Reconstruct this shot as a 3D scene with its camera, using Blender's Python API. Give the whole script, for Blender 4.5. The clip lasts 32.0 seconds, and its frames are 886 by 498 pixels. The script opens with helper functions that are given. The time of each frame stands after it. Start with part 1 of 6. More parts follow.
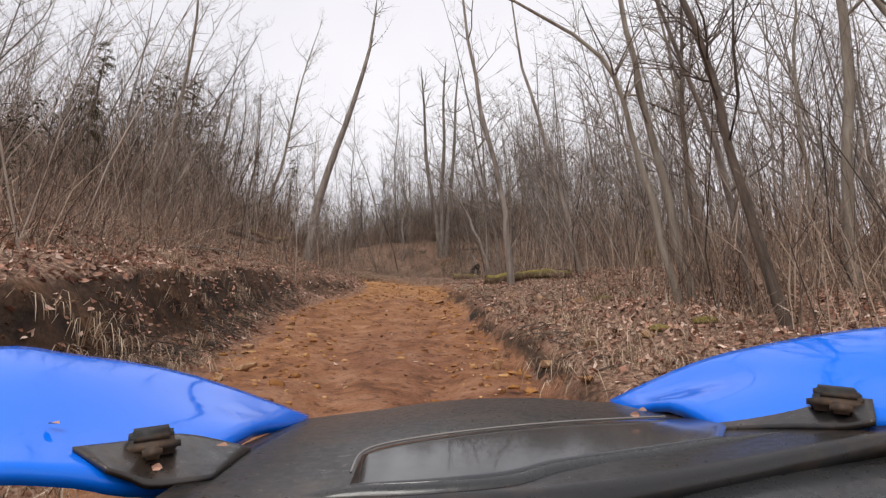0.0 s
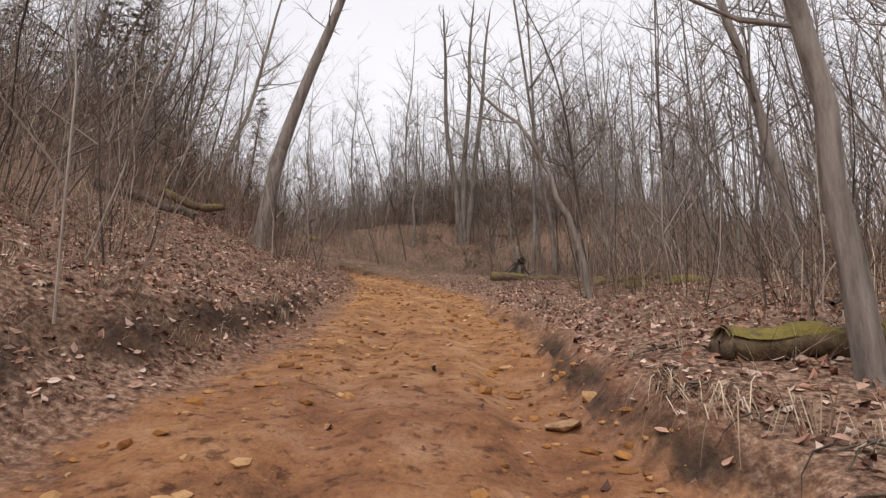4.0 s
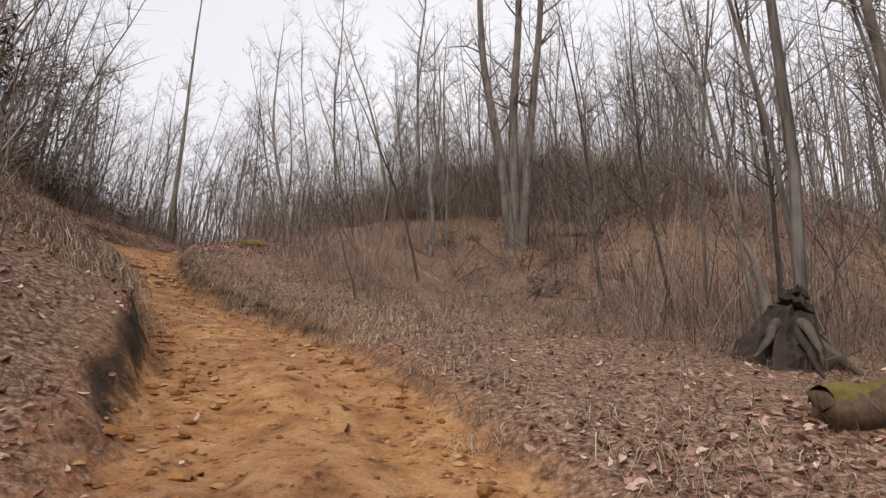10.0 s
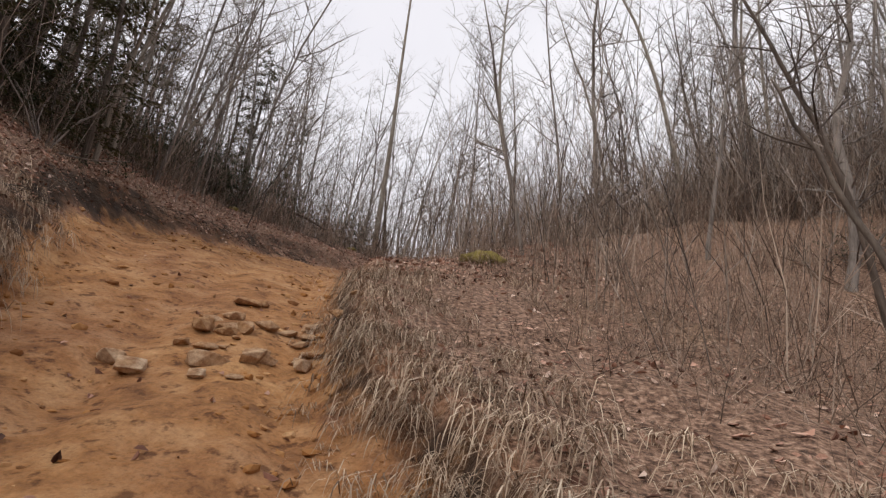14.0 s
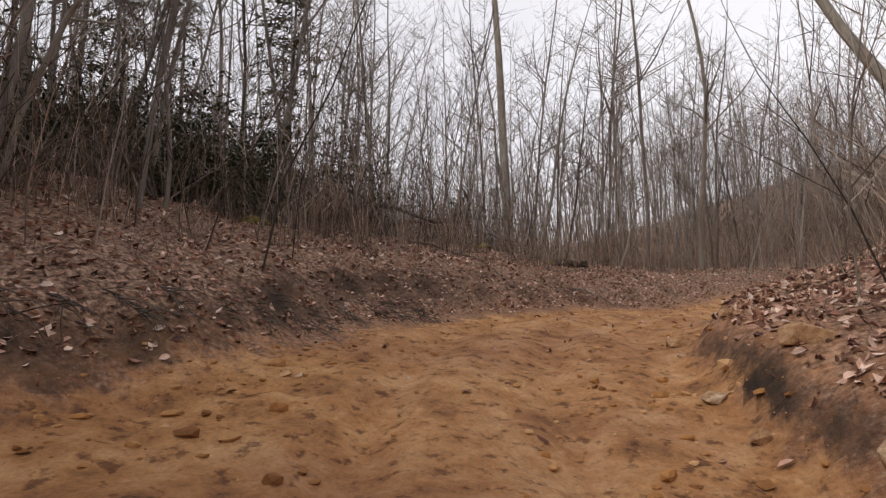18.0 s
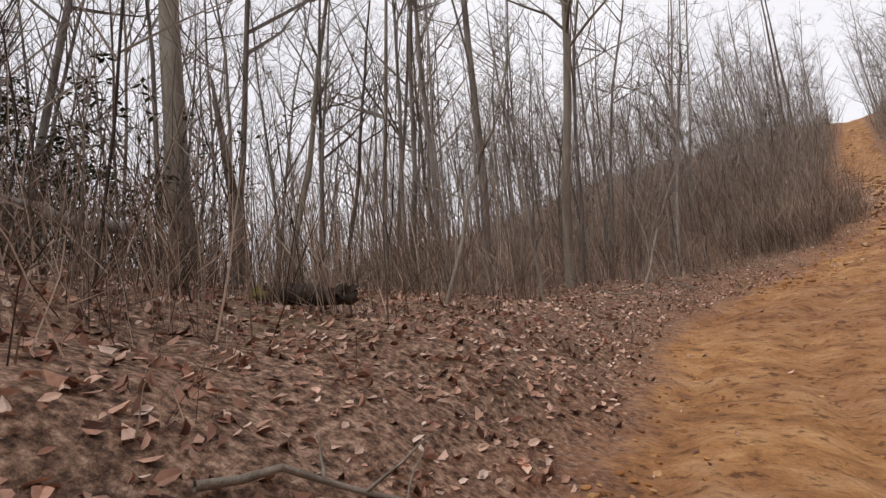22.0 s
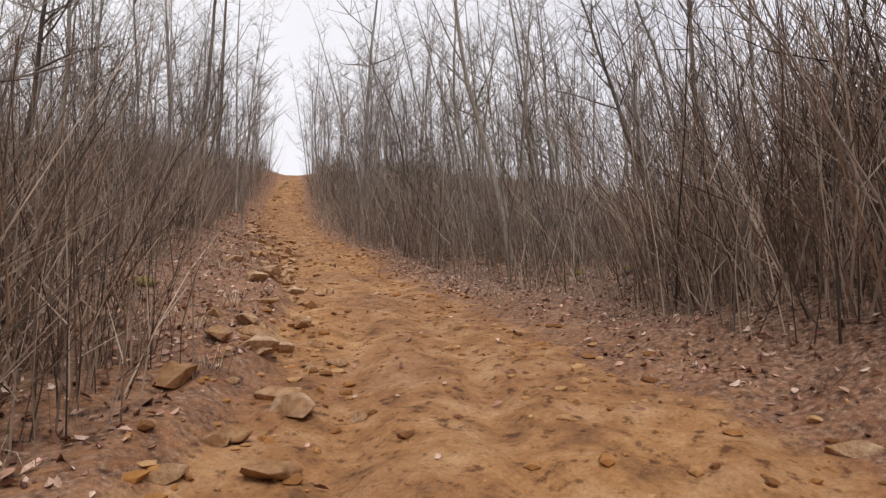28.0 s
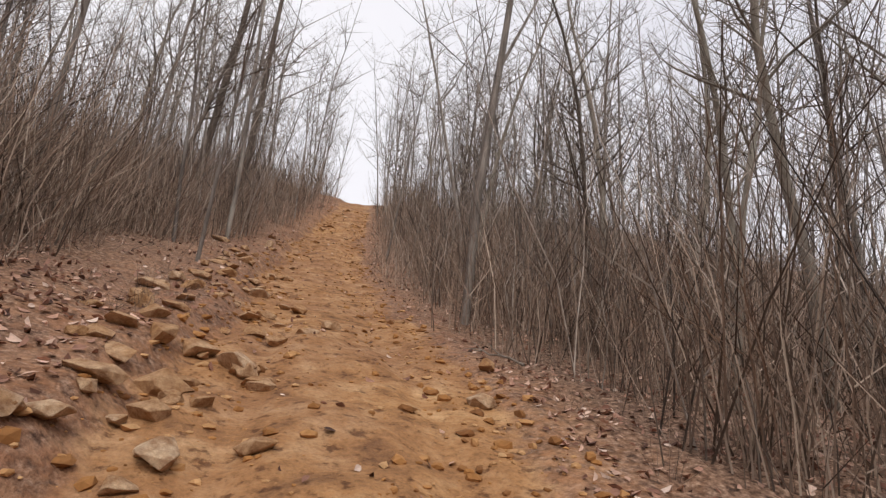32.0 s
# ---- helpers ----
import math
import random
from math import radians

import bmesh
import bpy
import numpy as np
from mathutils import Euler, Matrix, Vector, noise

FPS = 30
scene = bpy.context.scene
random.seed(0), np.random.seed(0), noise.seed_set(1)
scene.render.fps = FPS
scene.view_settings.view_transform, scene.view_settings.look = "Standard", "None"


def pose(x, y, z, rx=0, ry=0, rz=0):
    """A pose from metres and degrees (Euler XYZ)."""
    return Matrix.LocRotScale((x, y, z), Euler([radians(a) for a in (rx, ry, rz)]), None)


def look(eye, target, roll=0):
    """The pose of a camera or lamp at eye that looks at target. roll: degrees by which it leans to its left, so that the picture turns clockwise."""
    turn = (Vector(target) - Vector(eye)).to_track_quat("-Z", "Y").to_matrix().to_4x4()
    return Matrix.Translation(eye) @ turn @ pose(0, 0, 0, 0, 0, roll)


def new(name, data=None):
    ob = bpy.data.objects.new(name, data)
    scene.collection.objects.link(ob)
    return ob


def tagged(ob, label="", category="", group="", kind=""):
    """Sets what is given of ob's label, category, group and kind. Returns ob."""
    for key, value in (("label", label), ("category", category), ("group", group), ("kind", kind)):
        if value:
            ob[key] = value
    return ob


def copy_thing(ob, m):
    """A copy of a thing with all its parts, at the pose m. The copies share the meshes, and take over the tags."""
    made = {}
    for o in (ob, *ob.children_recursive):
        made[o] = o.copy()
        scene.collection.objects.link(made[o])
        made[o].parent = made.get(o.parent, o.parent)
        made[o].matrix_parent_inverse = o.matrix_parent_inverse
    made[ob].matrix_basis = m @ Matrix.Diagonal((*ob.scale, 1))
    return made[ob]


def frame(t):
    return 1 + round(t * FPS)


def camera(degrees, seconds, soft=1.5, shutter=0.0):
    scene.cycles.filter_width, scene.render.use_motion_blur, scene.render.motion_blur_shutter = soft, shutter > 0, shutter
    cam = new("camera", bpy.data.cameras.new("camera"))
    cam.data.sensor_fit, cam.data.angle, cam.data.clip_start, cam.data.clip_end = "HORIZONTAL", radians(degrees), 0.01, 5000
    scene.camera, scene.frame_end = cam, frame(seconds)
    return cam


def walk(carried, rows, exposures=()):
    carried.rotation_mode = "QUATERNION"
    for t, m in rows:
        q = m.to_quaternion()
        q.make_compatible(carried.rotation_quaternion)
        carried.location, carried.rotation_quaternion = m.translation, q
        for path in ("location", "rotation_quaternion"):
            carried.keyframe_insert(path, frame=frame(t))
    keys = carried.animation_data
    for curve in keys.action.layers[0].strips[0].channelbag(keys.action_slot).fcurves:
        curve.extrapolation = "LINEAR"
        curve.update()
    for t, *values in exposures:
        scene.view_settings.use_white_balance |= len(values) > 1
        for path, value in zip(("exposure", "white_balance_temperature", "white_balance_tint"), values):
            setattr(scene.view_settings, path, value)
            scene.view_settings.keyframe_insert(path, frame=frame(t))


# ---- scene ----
cam = camera(77.3, 32.0, soft=1.3)
PATH = [
    (0.0, pose(0.163, 0.046, 1.296, 102.77, -0.08, 0.60)),
    (0.5, pose(0.126, 1.455, 1.602, 102.77, 0.13, 0.95)),
    (1.0, pose(-0.017, 2.871, 1.916, 102.64, -0.06, 1.07)),
    (1.5, pose(-0.246, 4.306, 2.224, 102.52, -0.40, 1.02)),
    (2.0, pose(-0.436, 5.734, 2.536, 102.25, -0.87, 0.82)),
    (2.5, pose(-0.551, 7.129, 2.846, 101.87, -1.44, 0.66)),
    (3.0, pose(-0.682, 8.468, 3.120, 101.48, -1.90, 0.61)),
    (3.5, pose(-0.844, 9.738, 3.392, 101.04, -2.19, 0.53)),
    (5.5, pose(-1.122, 15.136, 4.691, 102.60, -1.51, 2.84)),
    (6.0, pose(-1.168, 16.568, 4.970, 102.52, -1.54, 2.68)),
    (6.5, pose(-1.204, 18.016, 5.259, 102.34, -1.51, 2.50)),
    (7.0, pose(-1.255, 19.470, 5.529, 102.15, -1.42, 2.41)),
    (7.5, pose(-1.399, 20.916, 5.793, 102.10, -1.13, 2.33)),
    (8.0, pose(-1.530, 22.373, 6.061, 102.11, -0.84, 2.27)),
    (8.5, pose(-1.734, 23.839, 6.339, 102.13, -0.82, 2.15)),
    (9.0, pose(-1.932, 25.314, 6.629, 102.11, -0.79, 2.23)),
    (9.5, pose(-2.098, 26.770, 6.958, 101.96, -0.91, 2.51)),
    (10.0, pose(-2.320, 28.207, 7.229, 101.86, -1.73, 2.94)),
    (10.5, pose(-2.594, 29.640, 7.449, 101.87, -3.20, 3.59)),
    (11.0, pose(-2.998, 31.074, 7.631, 101.99, -4.43, 4.40)),
    (11.5, pose(-3.427, 32.471, 7.895, 102.27, -5.41, 5.67)),
    (12.0, pose(-3.946, 33.767, 8.199, 102.58, -6.07, 7.48)),
    (12.5, pose(-4.566, 34.982, 8.475, 102.76, -6.35, 9.94)),
    (13.0, pose(-5.226, 36.175, 8.737, 102.76, -6.52, 13.37)),
    (13.5, pose(-6.017, 37.307, 8.995, 102.65, -6.67, 18.12)),
    (14.0, pose(-6.938, 38.376, 9.252, 102.60, -6.41, 23.55)),
    (14.5, pose(-7.984, 39.434, 9.550, 102.79, -6.23, 27.79)),
    (15.0, pose(-9.211, 40.517, 9.930, 103.14, -5.93, 30.59)),
    (15.5, pose(-10.553, 41.665, 10.337, 103.77, -4.81, 33.23)),
    (17.5, pose(-14.336, 46.734, 12.201, 98.77, -0.23, 33.02)),
    (18.0, pose(-15.326, 47.998, 12.407, 99.13, 2.72, 34.08)),
    (18.5, pose(-16.199, 49.292, 12.658, 99.40, 4.62, 34.28)),
    (19.0, pose(-16.970, 50.597, 12.936, 99.76, 6.18, 33.73)),
    (19.5, pose(-17.663, 51.916, 13.217, 100.04, 7.72, 32.49)),
    (20.0, pose(-18.303, 53.274, 13.461, 99.97, 8.78, 30.21)),
    (20.5, pose(-18.753, 54.734, 13.620, 99.92, 9.35, 27.31)),
    (21.0, pose(-18.944, 56.303, 13.699, 100.03, 9.79, 24.04)),
    (21.5, pose(-18.991, 57.920, 13.782, 99.70, 9.06, 19.82)),
    (22.0, pose(-18.907, 59.537, 13.860, 99.52, 8.05, 14.86)),
    (22.5, pose(-18.596, 61.155, 13.893, 99.92, 8.11, 10.34)),
    (23.0, pose(-18.159, 62.851, 13.899, 100.29, 8.40, 6.00)),
    (23.5, pose(-17.710, 64.694, 13.926, 100.53, 8.91, 1.63)),
    (24.0, pose(-17.246, 66.669, 14.105, 100.51, 9.33, -3.16)),
    (24.5, pose(-16.680, 68.730, 14.333, 100.37, 9.00, -8.60)),
    (25.0, pose(-15.899, 70.813, 14.592, 100.25, 7.98, -14.37)),
    (25.5, pose(-14.864, 72.844, 14.901, 100.10, 6.63, -19.99)),
    (26.0, pose(-13.509, 74.716, 15.269, 99.71, 5.36, -25.34)),
    (26.5, pose(-11.921, 76.419, 15.726, 98.93, 4.58, -30.16)),
    (28.5, pose(-6.575, 82.983, 17.326, 98.48, 1.17, -40.66)),
    (29.0, pose(-5.402, 84.652, 17.637, 99.27, -0.24, -41.50)),
    (29.5, pose(-4.248, 86.260, 17.992, 99.93, -0.83, -41.41)),
    (30.0, pose(-3.248, 87.867, 18.381, 100.67, -1.75, -40.42)),
    (30.5, pose(-2.438, 89.510, 18.770, 101.47, -2.98, -38.93)),
    (31.0, pose(-1.804, 91.167, 19.139, 102.30, -4.00, -37.11)),
    (31.5, pose(-1.278, 92.735, 19.497, 103.14, -4.55, -35.01)),
    (32.0, pose(-0.850, 94.224, 19.834, 103.86, -4.87, -32.77)),
]
walk(cam, PATH)

# ---- world and light: bright overcast winter sky ----
world = bpy.data.worlds.new("overcast_sky")
scene.world = world
world.use_nodes = True
wn, wl = world.node_tree.nodes, world.node_tree.links
wn.clear()
sky = wn.new("ShaderNodeTexSky")
sky.sky_type, sky.sun_disc = "NISHITA", False
sky.sun_elevation, sky.sun_rotation = radians(38), radians(200)
sky.air_density, sky.dust_density = 1.0, 4.0
sky_dim = wn.new("ShaderNodeVectorMath")
sky_dim.operation = "SCALE"
sky_dim.inputs["Scale"].default_value = 0.09
cloud_tex = wn.new("ShaderNodeTexNoise")
cloud_tex.inputs["Scale"].default_value, cloud_tex.inputs["Detail"].default_value = 1.6, 4
cloud_ramp = wn.new("ShaderNodeValToRGB")
cloud_ramp.color_ramp.elements[0].position, cloud_ramp.color_ramp.elements[0].color = 0.3, (0.83, 0.815, 0.88, 1)
cloud_ramp.color_ramp.elements[1].position, cloud_ramp.color_ramp.elements[1].color = 0.72, (1.02, 0.995, 1.03, 1)
sky_mix = wn.new("ShaderNodeMixRGB")
sky_mix.inputs[0].default_value = 0.9
sky_bg, sky_out = wn.new("ShaderNodeBackground"), wn.new("ShaderNodeOutputWorld")
sky_bg.inputs["Strength"].default_value = 1.06
wl.new(cloud_tex.outputs["Fac"], cloud_ramp.inputs[0])
wl.new(sky.outputs["Color"], sky_dim.inputs[0])
wl.new(sky_dim.outputs[0], sky_mix.inputs[1])
wl.new(cloud_ramp.outputs["Color"], sky_mix.inputs[2])
wl.new(sky_mix.outputs[0], sky_bg.inputs["Color"])
wl.new(sky_bg.outputs[0], sky_out.inputs["Surface"])
sun = new("sun", bpy.data.lights.new("sun", "SUN"))
sun.data.energy, sun.data.angle, sun.data.color = 1.65, radians(25), (1.0, 0.97, 0.92)
sun.matrix_world = look((0, 0, 60), (12, 26, 25))


# ---- materials ----
def material(name, rough=0.85):
    m = bpy.data.materials.new(name)
    m.use_nodes = True
    b = m.node_tree.nodes["Principled BSDF"]
    b.inputs["Roughness"].default_value = rough
    b.inputs["Specular IOR Level"].default_value = 0.3
    return m, m.node_tree.nodes, m.node_tree.links, b


def noise_node(n, l, scale, detail=4, rough=0.55, coord="Object"):
    tc = n.new("ShaderNodeTexCoord")
    x = n.new("ShaderNodeTexNoise")
    x.inputs["Scale"].default_value, x.inputs["Detail"].default_value, x.inputs["Roughness"].default_value = scale, detail, rough
    l.new(tc.outputs[coord], x.inputs["Vector"])
    return x


def ramp_node(n, l, fac, stops):
    r = n.new("ShaderNodeValToRGB")
    e = r.color_ramp.elements
    while len(e) < len(stops):
        e.new(0.5)
    for k, (pos, col) in zip(e, stops):
        k.position, k.color = pos, (*col, 1)
    l.new(fac, r.inputs[0])
    return r


def mix_node(n, l, fac, a, b, blend="MIX"):
    m = n.new("ShaderNodeMixRGB")
    m.blend_type = blend
    for k, v in enumerate((fac, a, b)):
        if hasattr(v, "is_linked"):
            l.new(v, m.inputs[k])
        else:
            m.inputs[k].default_value = v if k == 0 else (*v, 1)
    return m


def bump_node(n, l, b, height, strength, distance):
    k = n.new("ShaderNodeBump")
    k.inputs["Strength"].default_value, k.inputs["Distance"].default_value = strength, distance
    l.new(height, k.inputs["Height"])
    l.new(k.outputs[0], b.inputs["Normal"])


def ground_material():
    """Orange clay on the trail, leaf mould and dead grass beside it; the attribute 'soil' says where clay lies bare."""
    m, n, l, b = material("clay_and_leaf_mould", 0.9)
    at = n.new("ShaderNodeAttribute")
    at.attribute_name = "soil"
    big, mid, fine = noise_node(n, l, 0.35, 3), noise_node(n, l, 2.2, 6, 0.65), noise_node(n, l, 26, 5, 0.7)
    clay = ramp_node(n, l, mid.outputs["Fac"], [(0.30, (0.20, 0.096, 0.043)), (0.47, (0.385, 0.192, 0.079)), (0.68, (0.53, 0.318, 0.162))])
    clay2 = ramp_node(n, l, big.outputs["Fac"], [(0.35, (0.78, 0.72, 0.74)), (0.65, (1.08, 1.05, 0.95))])
    clay3 = mix_node(n, l, 1.0, clay.outputs[0], clay2.outputs[0], "MULTIPLY")
    grit = ramp_node(n, l, fine.outputs["Fac"], [(0.3, (0.62, 0.6, 0.58)), (0.52, (1, 1, 1)), (0.75, (1.18, 1.16, 1.12))])
    clay4 = mix_node(n, l, 0.8, clay3.outputs[0], grit.outputs[0], "MULTIPLY")
    crumb = noise_node(n, l, 7.5, 5, 0.62)
    crust = ramp_node(n, l, crumb.outputs["Fac"], [(0.35, (0.40, 0.34, 0.32)), (0.44, (0.95, 0.94, 0.93)), (0.60, (1.0, 1.0, 1.0)), (0.70, (1.16, 1.18, 1.22))])
    clay4 = mix_node(n, l, 1.0, clay4.outputs[0], crust.outputs[0], "MULTIPLY")
    # the soil is a browner loam at the foot of the climb
    spot = n.new("ShaderNodeTexCoord")
    axes, foot = n.new("ShaderNodeSeparateXYZ"), n.new("ShaderNodeMapRange")
    foot.inputs["From Min"].default_value, foot.inputs["From Max"].default_value = 10, 24
    foot.inputs["To Min"].default_value, foot.inputs["To Max"].default_value = 1, 0
    l.new(spot.outputs["Object"], axes.inputs[0])
    l.new(axes.outputs["Y"], foot.inputs["Value"])
    clay4 = mix_node(n, l, foot.outputs[0], clay4.outputs[0], mix_node(n, l, 1.0, clay4.outputs[0], (0.72, 0.66, 0.78), "MULTIPLY").outputs[0])
    # and paler and sandier on the rocky climb
    head = n.new("ShaderNodeMapRange")
    head.inputs["From Min"].default_value, head.inputs["From Max"].default_value = 74, 90
    l.new(axes.outputs["Y"], head.inputs["Value"])
    clay4 = mix_node(n, l, head.outputs[0], clay4.outputs[0], mix_node(n, l, 1.0, clay4.outputs[0], (1.0, 1.05, 1.14), "MULTIPLY").outputs[0])
    leafy = noise_node(n, l, 17, 7, 0.72)
    litter = ramp_node(n, l, leafy.outputs["Fac"], [(0.34, (0.028, 0.015, 0.010)), (0.44, (0.125, 0.070, 0.046)), (0.54, (0.285, 0.172, 0.115)), (0.66, (0.52, 0.36, 0.26))])
    litter2 = mix_node(n, l, 0.75, litter.outputs[0], grit.outputs[0], "MULTIPLY")
    moss = ramp_node(n, l, big.outputs["Fac"], [(0.62, (0, 0, 0)), (0.75, (0.25, 0.25, 0.25))])
    litter3 = mix_node(n, l, moss.outputs[0], litter2.outputs[0], (0.13, 0.115, 0.05))
    # clay washed over the litter
    spill = n.new("ShaderNodeAttribute")
    spill.attribute_name = "stain"
    thrown = n.new("ShaderNodeMath")
    thrown.operation = "MULTIPLY"
    l.new(spill.outputs["Fac"], thrown.inputs[0])
    l.new(ramp_node(n, l, crumb.outputs["Fac"], [(0.40, (0.25, 0.25, 0.25)), (0.62, (0.85, 0.85, 0.85))]).outputs[0], thrown.inputs[1])
    litter3 = mix_node(n, l, thrown.outputs[0], litter3.outputs[0], mix_node(n, l, 1.0, clay4.outputs[0], (0.92, 0.86, 0.95), "MULTIPLY").outputs[0])
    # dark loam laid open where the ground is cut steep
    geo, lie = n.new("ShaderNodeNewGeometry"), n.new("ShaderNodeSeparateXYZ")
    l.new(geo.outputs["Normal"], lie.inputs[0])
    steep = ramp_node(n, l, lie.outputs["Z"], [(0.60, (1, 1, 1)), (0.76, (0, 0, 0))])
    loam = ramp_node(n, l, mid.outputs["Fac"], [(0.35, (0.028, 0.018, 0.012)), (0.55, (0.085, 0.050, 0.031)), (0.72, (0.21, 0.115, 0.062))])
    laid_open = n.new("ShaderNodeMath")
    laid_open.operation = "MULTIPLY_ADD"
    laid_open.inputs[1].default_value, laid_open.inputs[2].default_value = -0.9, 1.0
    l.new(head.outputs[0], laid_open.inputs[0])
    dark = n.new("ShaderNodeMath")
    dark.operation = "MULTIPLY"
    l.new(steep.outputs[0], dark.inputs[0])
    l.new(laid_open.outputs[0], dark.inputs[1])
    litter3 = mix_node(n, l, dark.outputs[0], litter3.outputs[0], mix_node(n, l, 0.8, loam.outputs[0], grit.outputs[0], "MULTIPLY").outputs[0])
    edge = n.new("ShaderNodeMath")
    edge.operation = "ADD"
    l.new(at.outputs["Fac"], edge.inputs[0])
    wob = n.new("ShaderNodeMath")
    wob.operation = "MULTIPLY_ADD"
    wob.inputs[1].default_value, wob.inputs[2].default_value = 0.9, -0.45
    l.new(mid.outputs["Fac"], wob.inputs[0])
    l.new(wob.outputs[0], edge.inputs[1])
    fac = ramp_node(n, l, edge.outputs[0], [(0.38, (0, 0, 0)), (0.62, (1, 1, 1))])
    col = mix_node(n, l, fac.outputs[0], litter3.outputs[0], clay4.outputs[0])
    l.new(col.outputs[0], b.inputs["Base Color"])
    add = n.new("ShaderNodeMath")
    add.operation = "ADD"
    l.new(mid.outputs["Fac"], add.inputs[0])
    l.new(crumb.outputs["Fac"], add.inputs[1])
    bump_node(n, l, b, add.outputs[0], 0.9, 0.065)
    return m


def bark_material(name, dark, light, patch, scale=9.0):
    m, n, l, b = material(name, 0.92)
    tc, mp = n.new("ShaderNodeTexCoord"), n.new("ShaderNodeMapping")
    mp.inputs["Scale"].default_value = (1, 1, 0.15)
    x = n.new("ShaderNodeTexNoise")
    x.inputs["Scale"].default_value, x.inputs["Detail"].default_value, x.inputs["Roughness"].default_value = scale, 6, 0.7
    l.new(tc.outputs["Object"], mp.inputs[0])
    l.new(mp.outputs[0], x.inputs["Vector"])
    big = noise_node(n, l, 0.9, 3)
    col = ramp_node(n, l, x.outputs["Fac"], [(0.3, dark), (0.68, light)])
    lich = ramp_node(n, l, big.outputs["Fac"], [(0.52, (0, 0, 0)), (0.68, (0.6, 0.6, 0.6))])
    c2 = mix_node(n, l, lich.outputs[0], col.outputs[0], patch)
    ge = n.new("ShaderNodeNewGeometry")
    vary = ramp_node(n, l, ge.outputs["Random Per Island"], [(0.0, (0.72, 0.70, 0.70)), (1.0, (1.22, 1.2, 1.18))])
    c3 = mix_node(n, l, 1.0, c2.outputs[0], vary.outputs[0], "MULTIPLY")
    l.new(c3.outputs[0], b.inputs["Base Color"])
    bump_node(n, l, b, x.outputs["Fac"], 0.9, 0.05)
    return m


def varied_material(name, stops, rough=0.8, scale=8.0, bump=0.0, patches=0.0):
    """Colours that differ from piece to piece, with a little grain."""
    m, n, l, b = material(name, rough)
    ge = n.new("ShaderNodeNewGeometry")
    col = ramp_node(n, l, ge.outputs["Random Per Island"], stops)
    x = noise_node(n, l, scale, 5, 0.65)
    g = ramp_node(n, l, x.outputs["Fac"], [(0.3, (0.7, 0.7, 0.7)), (0.7, (1.18, 1.18, 1.18))])
    c = mix_node(n, l, 0.8, col.outputs[0], g.outputs[0], "MULTIPLY")
    if patches:
        y = noise_node(n, l, patches, 4, 0.6)
        tone = ramp_node(n, l, y.outputs["Fac"], [(0.34, (0.60, 0.56, 0.54)), (0.50, (0.98, 0.96, 0.95)), (0.68, (1.25, 1.22, 1.20))])
        c = mix_node(n, l, 1.0, c.outputs[0], tone.outputs[0], "MULTIPLY")
    l.new(c.outputs[0], b.inputs["Base Color"])
    if bump:
        bump_node(n, l, b, x.outputs["Fac"], 0.6, bump)
    return m


def rock_material():
    m, n, l, b = material("sandstone", 0.88)
    x, y = noise_node(n, l, 3.0, 6, 0.65), noise_node(n, l, 22, 5, 0.7)
    oi = n.new("ShaderNodeObjectInfo")
    base = ramp_node(n, l, oi.outputs["Random"], [(0.0, (0.47, 0.29, 0.155)), (0.5, (0.58, 0.40, 0.25)), (1.0, (0.66, 0.51, 0.365))])
    dust = ramp_node(n, l, x.outputs["Fac"], [(0.35, (0.62, 0.5, 0.42)), (0.65, (1.12, 1.08, 1.02))])
    g = ramp_node(n, l, y.outputs["Fac"], [(0.3, (0.72, 0.72, 0.72)), (0.7, (1.1, 1.1, 1.1))])
    smear = ramp_node(n, l, noise_node(n, l, 1.3, 5, 0.6, "Generated").outputs["Fac"], [(0.38, (0.7, 0.7, 0.7)), (0.55, (0.0, 0.0, 0.0))])
    base = mix_node(n, l, smear.outputs[0], base.outputs[0], (0.43, 0.235, 0.105))
    c = mix_node(n, l, 1.0, mix_node(n, l, 1.0, base.outputs[0], dust.outputs[0], "MULTIPLY").outputs[0], g.outputs[0], "MULTIPLY")
    l.new(c.outputs[0], b.inputs["Base Color"])
    bump_node(n, l, b, y.outputs["Fac"], 0.7, 0.02)
    return m


GROUND = ground_material()
BARK = bark_material("grey_brown_bark", (0.095, 0.080, 0.070), (0.34, 0.295, 0.26), (0.40, 0.38, 0.34))
BARK_DARK = bark_material("dark_bark", (0.045, 0.035, 0.029), (0.17, 0.135, 0.11), (0.20, 0.175, 0.145))
BARK_OLD = bark_material("furrowed_grey_bark", (0.050, 0.041, 0.035), (0.25, 0.212, 0.182), (0.28, 0.25, 0.21), 7.0)
BARK_PALE = bark_material("pale_grey_bark", (0.15, 0.125, 0.10), (0.34, 0.30, 0.25), (0.38, 0.37, 0.32))
SAPLING = varied_material("sapling_bark", [(0.0, (0.040, 0.030, 0.025)), (0.35, (0.135, 0.105, 0.086)), (0.68, (0.28, 0.23, 0.19)), (1.0, (0.50, 0.43, 0.37))], 0.85, 5, patches=0.5)
BRUSH = varied_material("dry_brush", [(0.0, (0.055, 0.038, 0.029)), (0.35, (0.17, 0.118, 0.088)), (0.7, (0.32, 0.235, 0.18)), (1.0, (0.52, 0.42, 0.335))], 0.9, 3, patches=0.55)
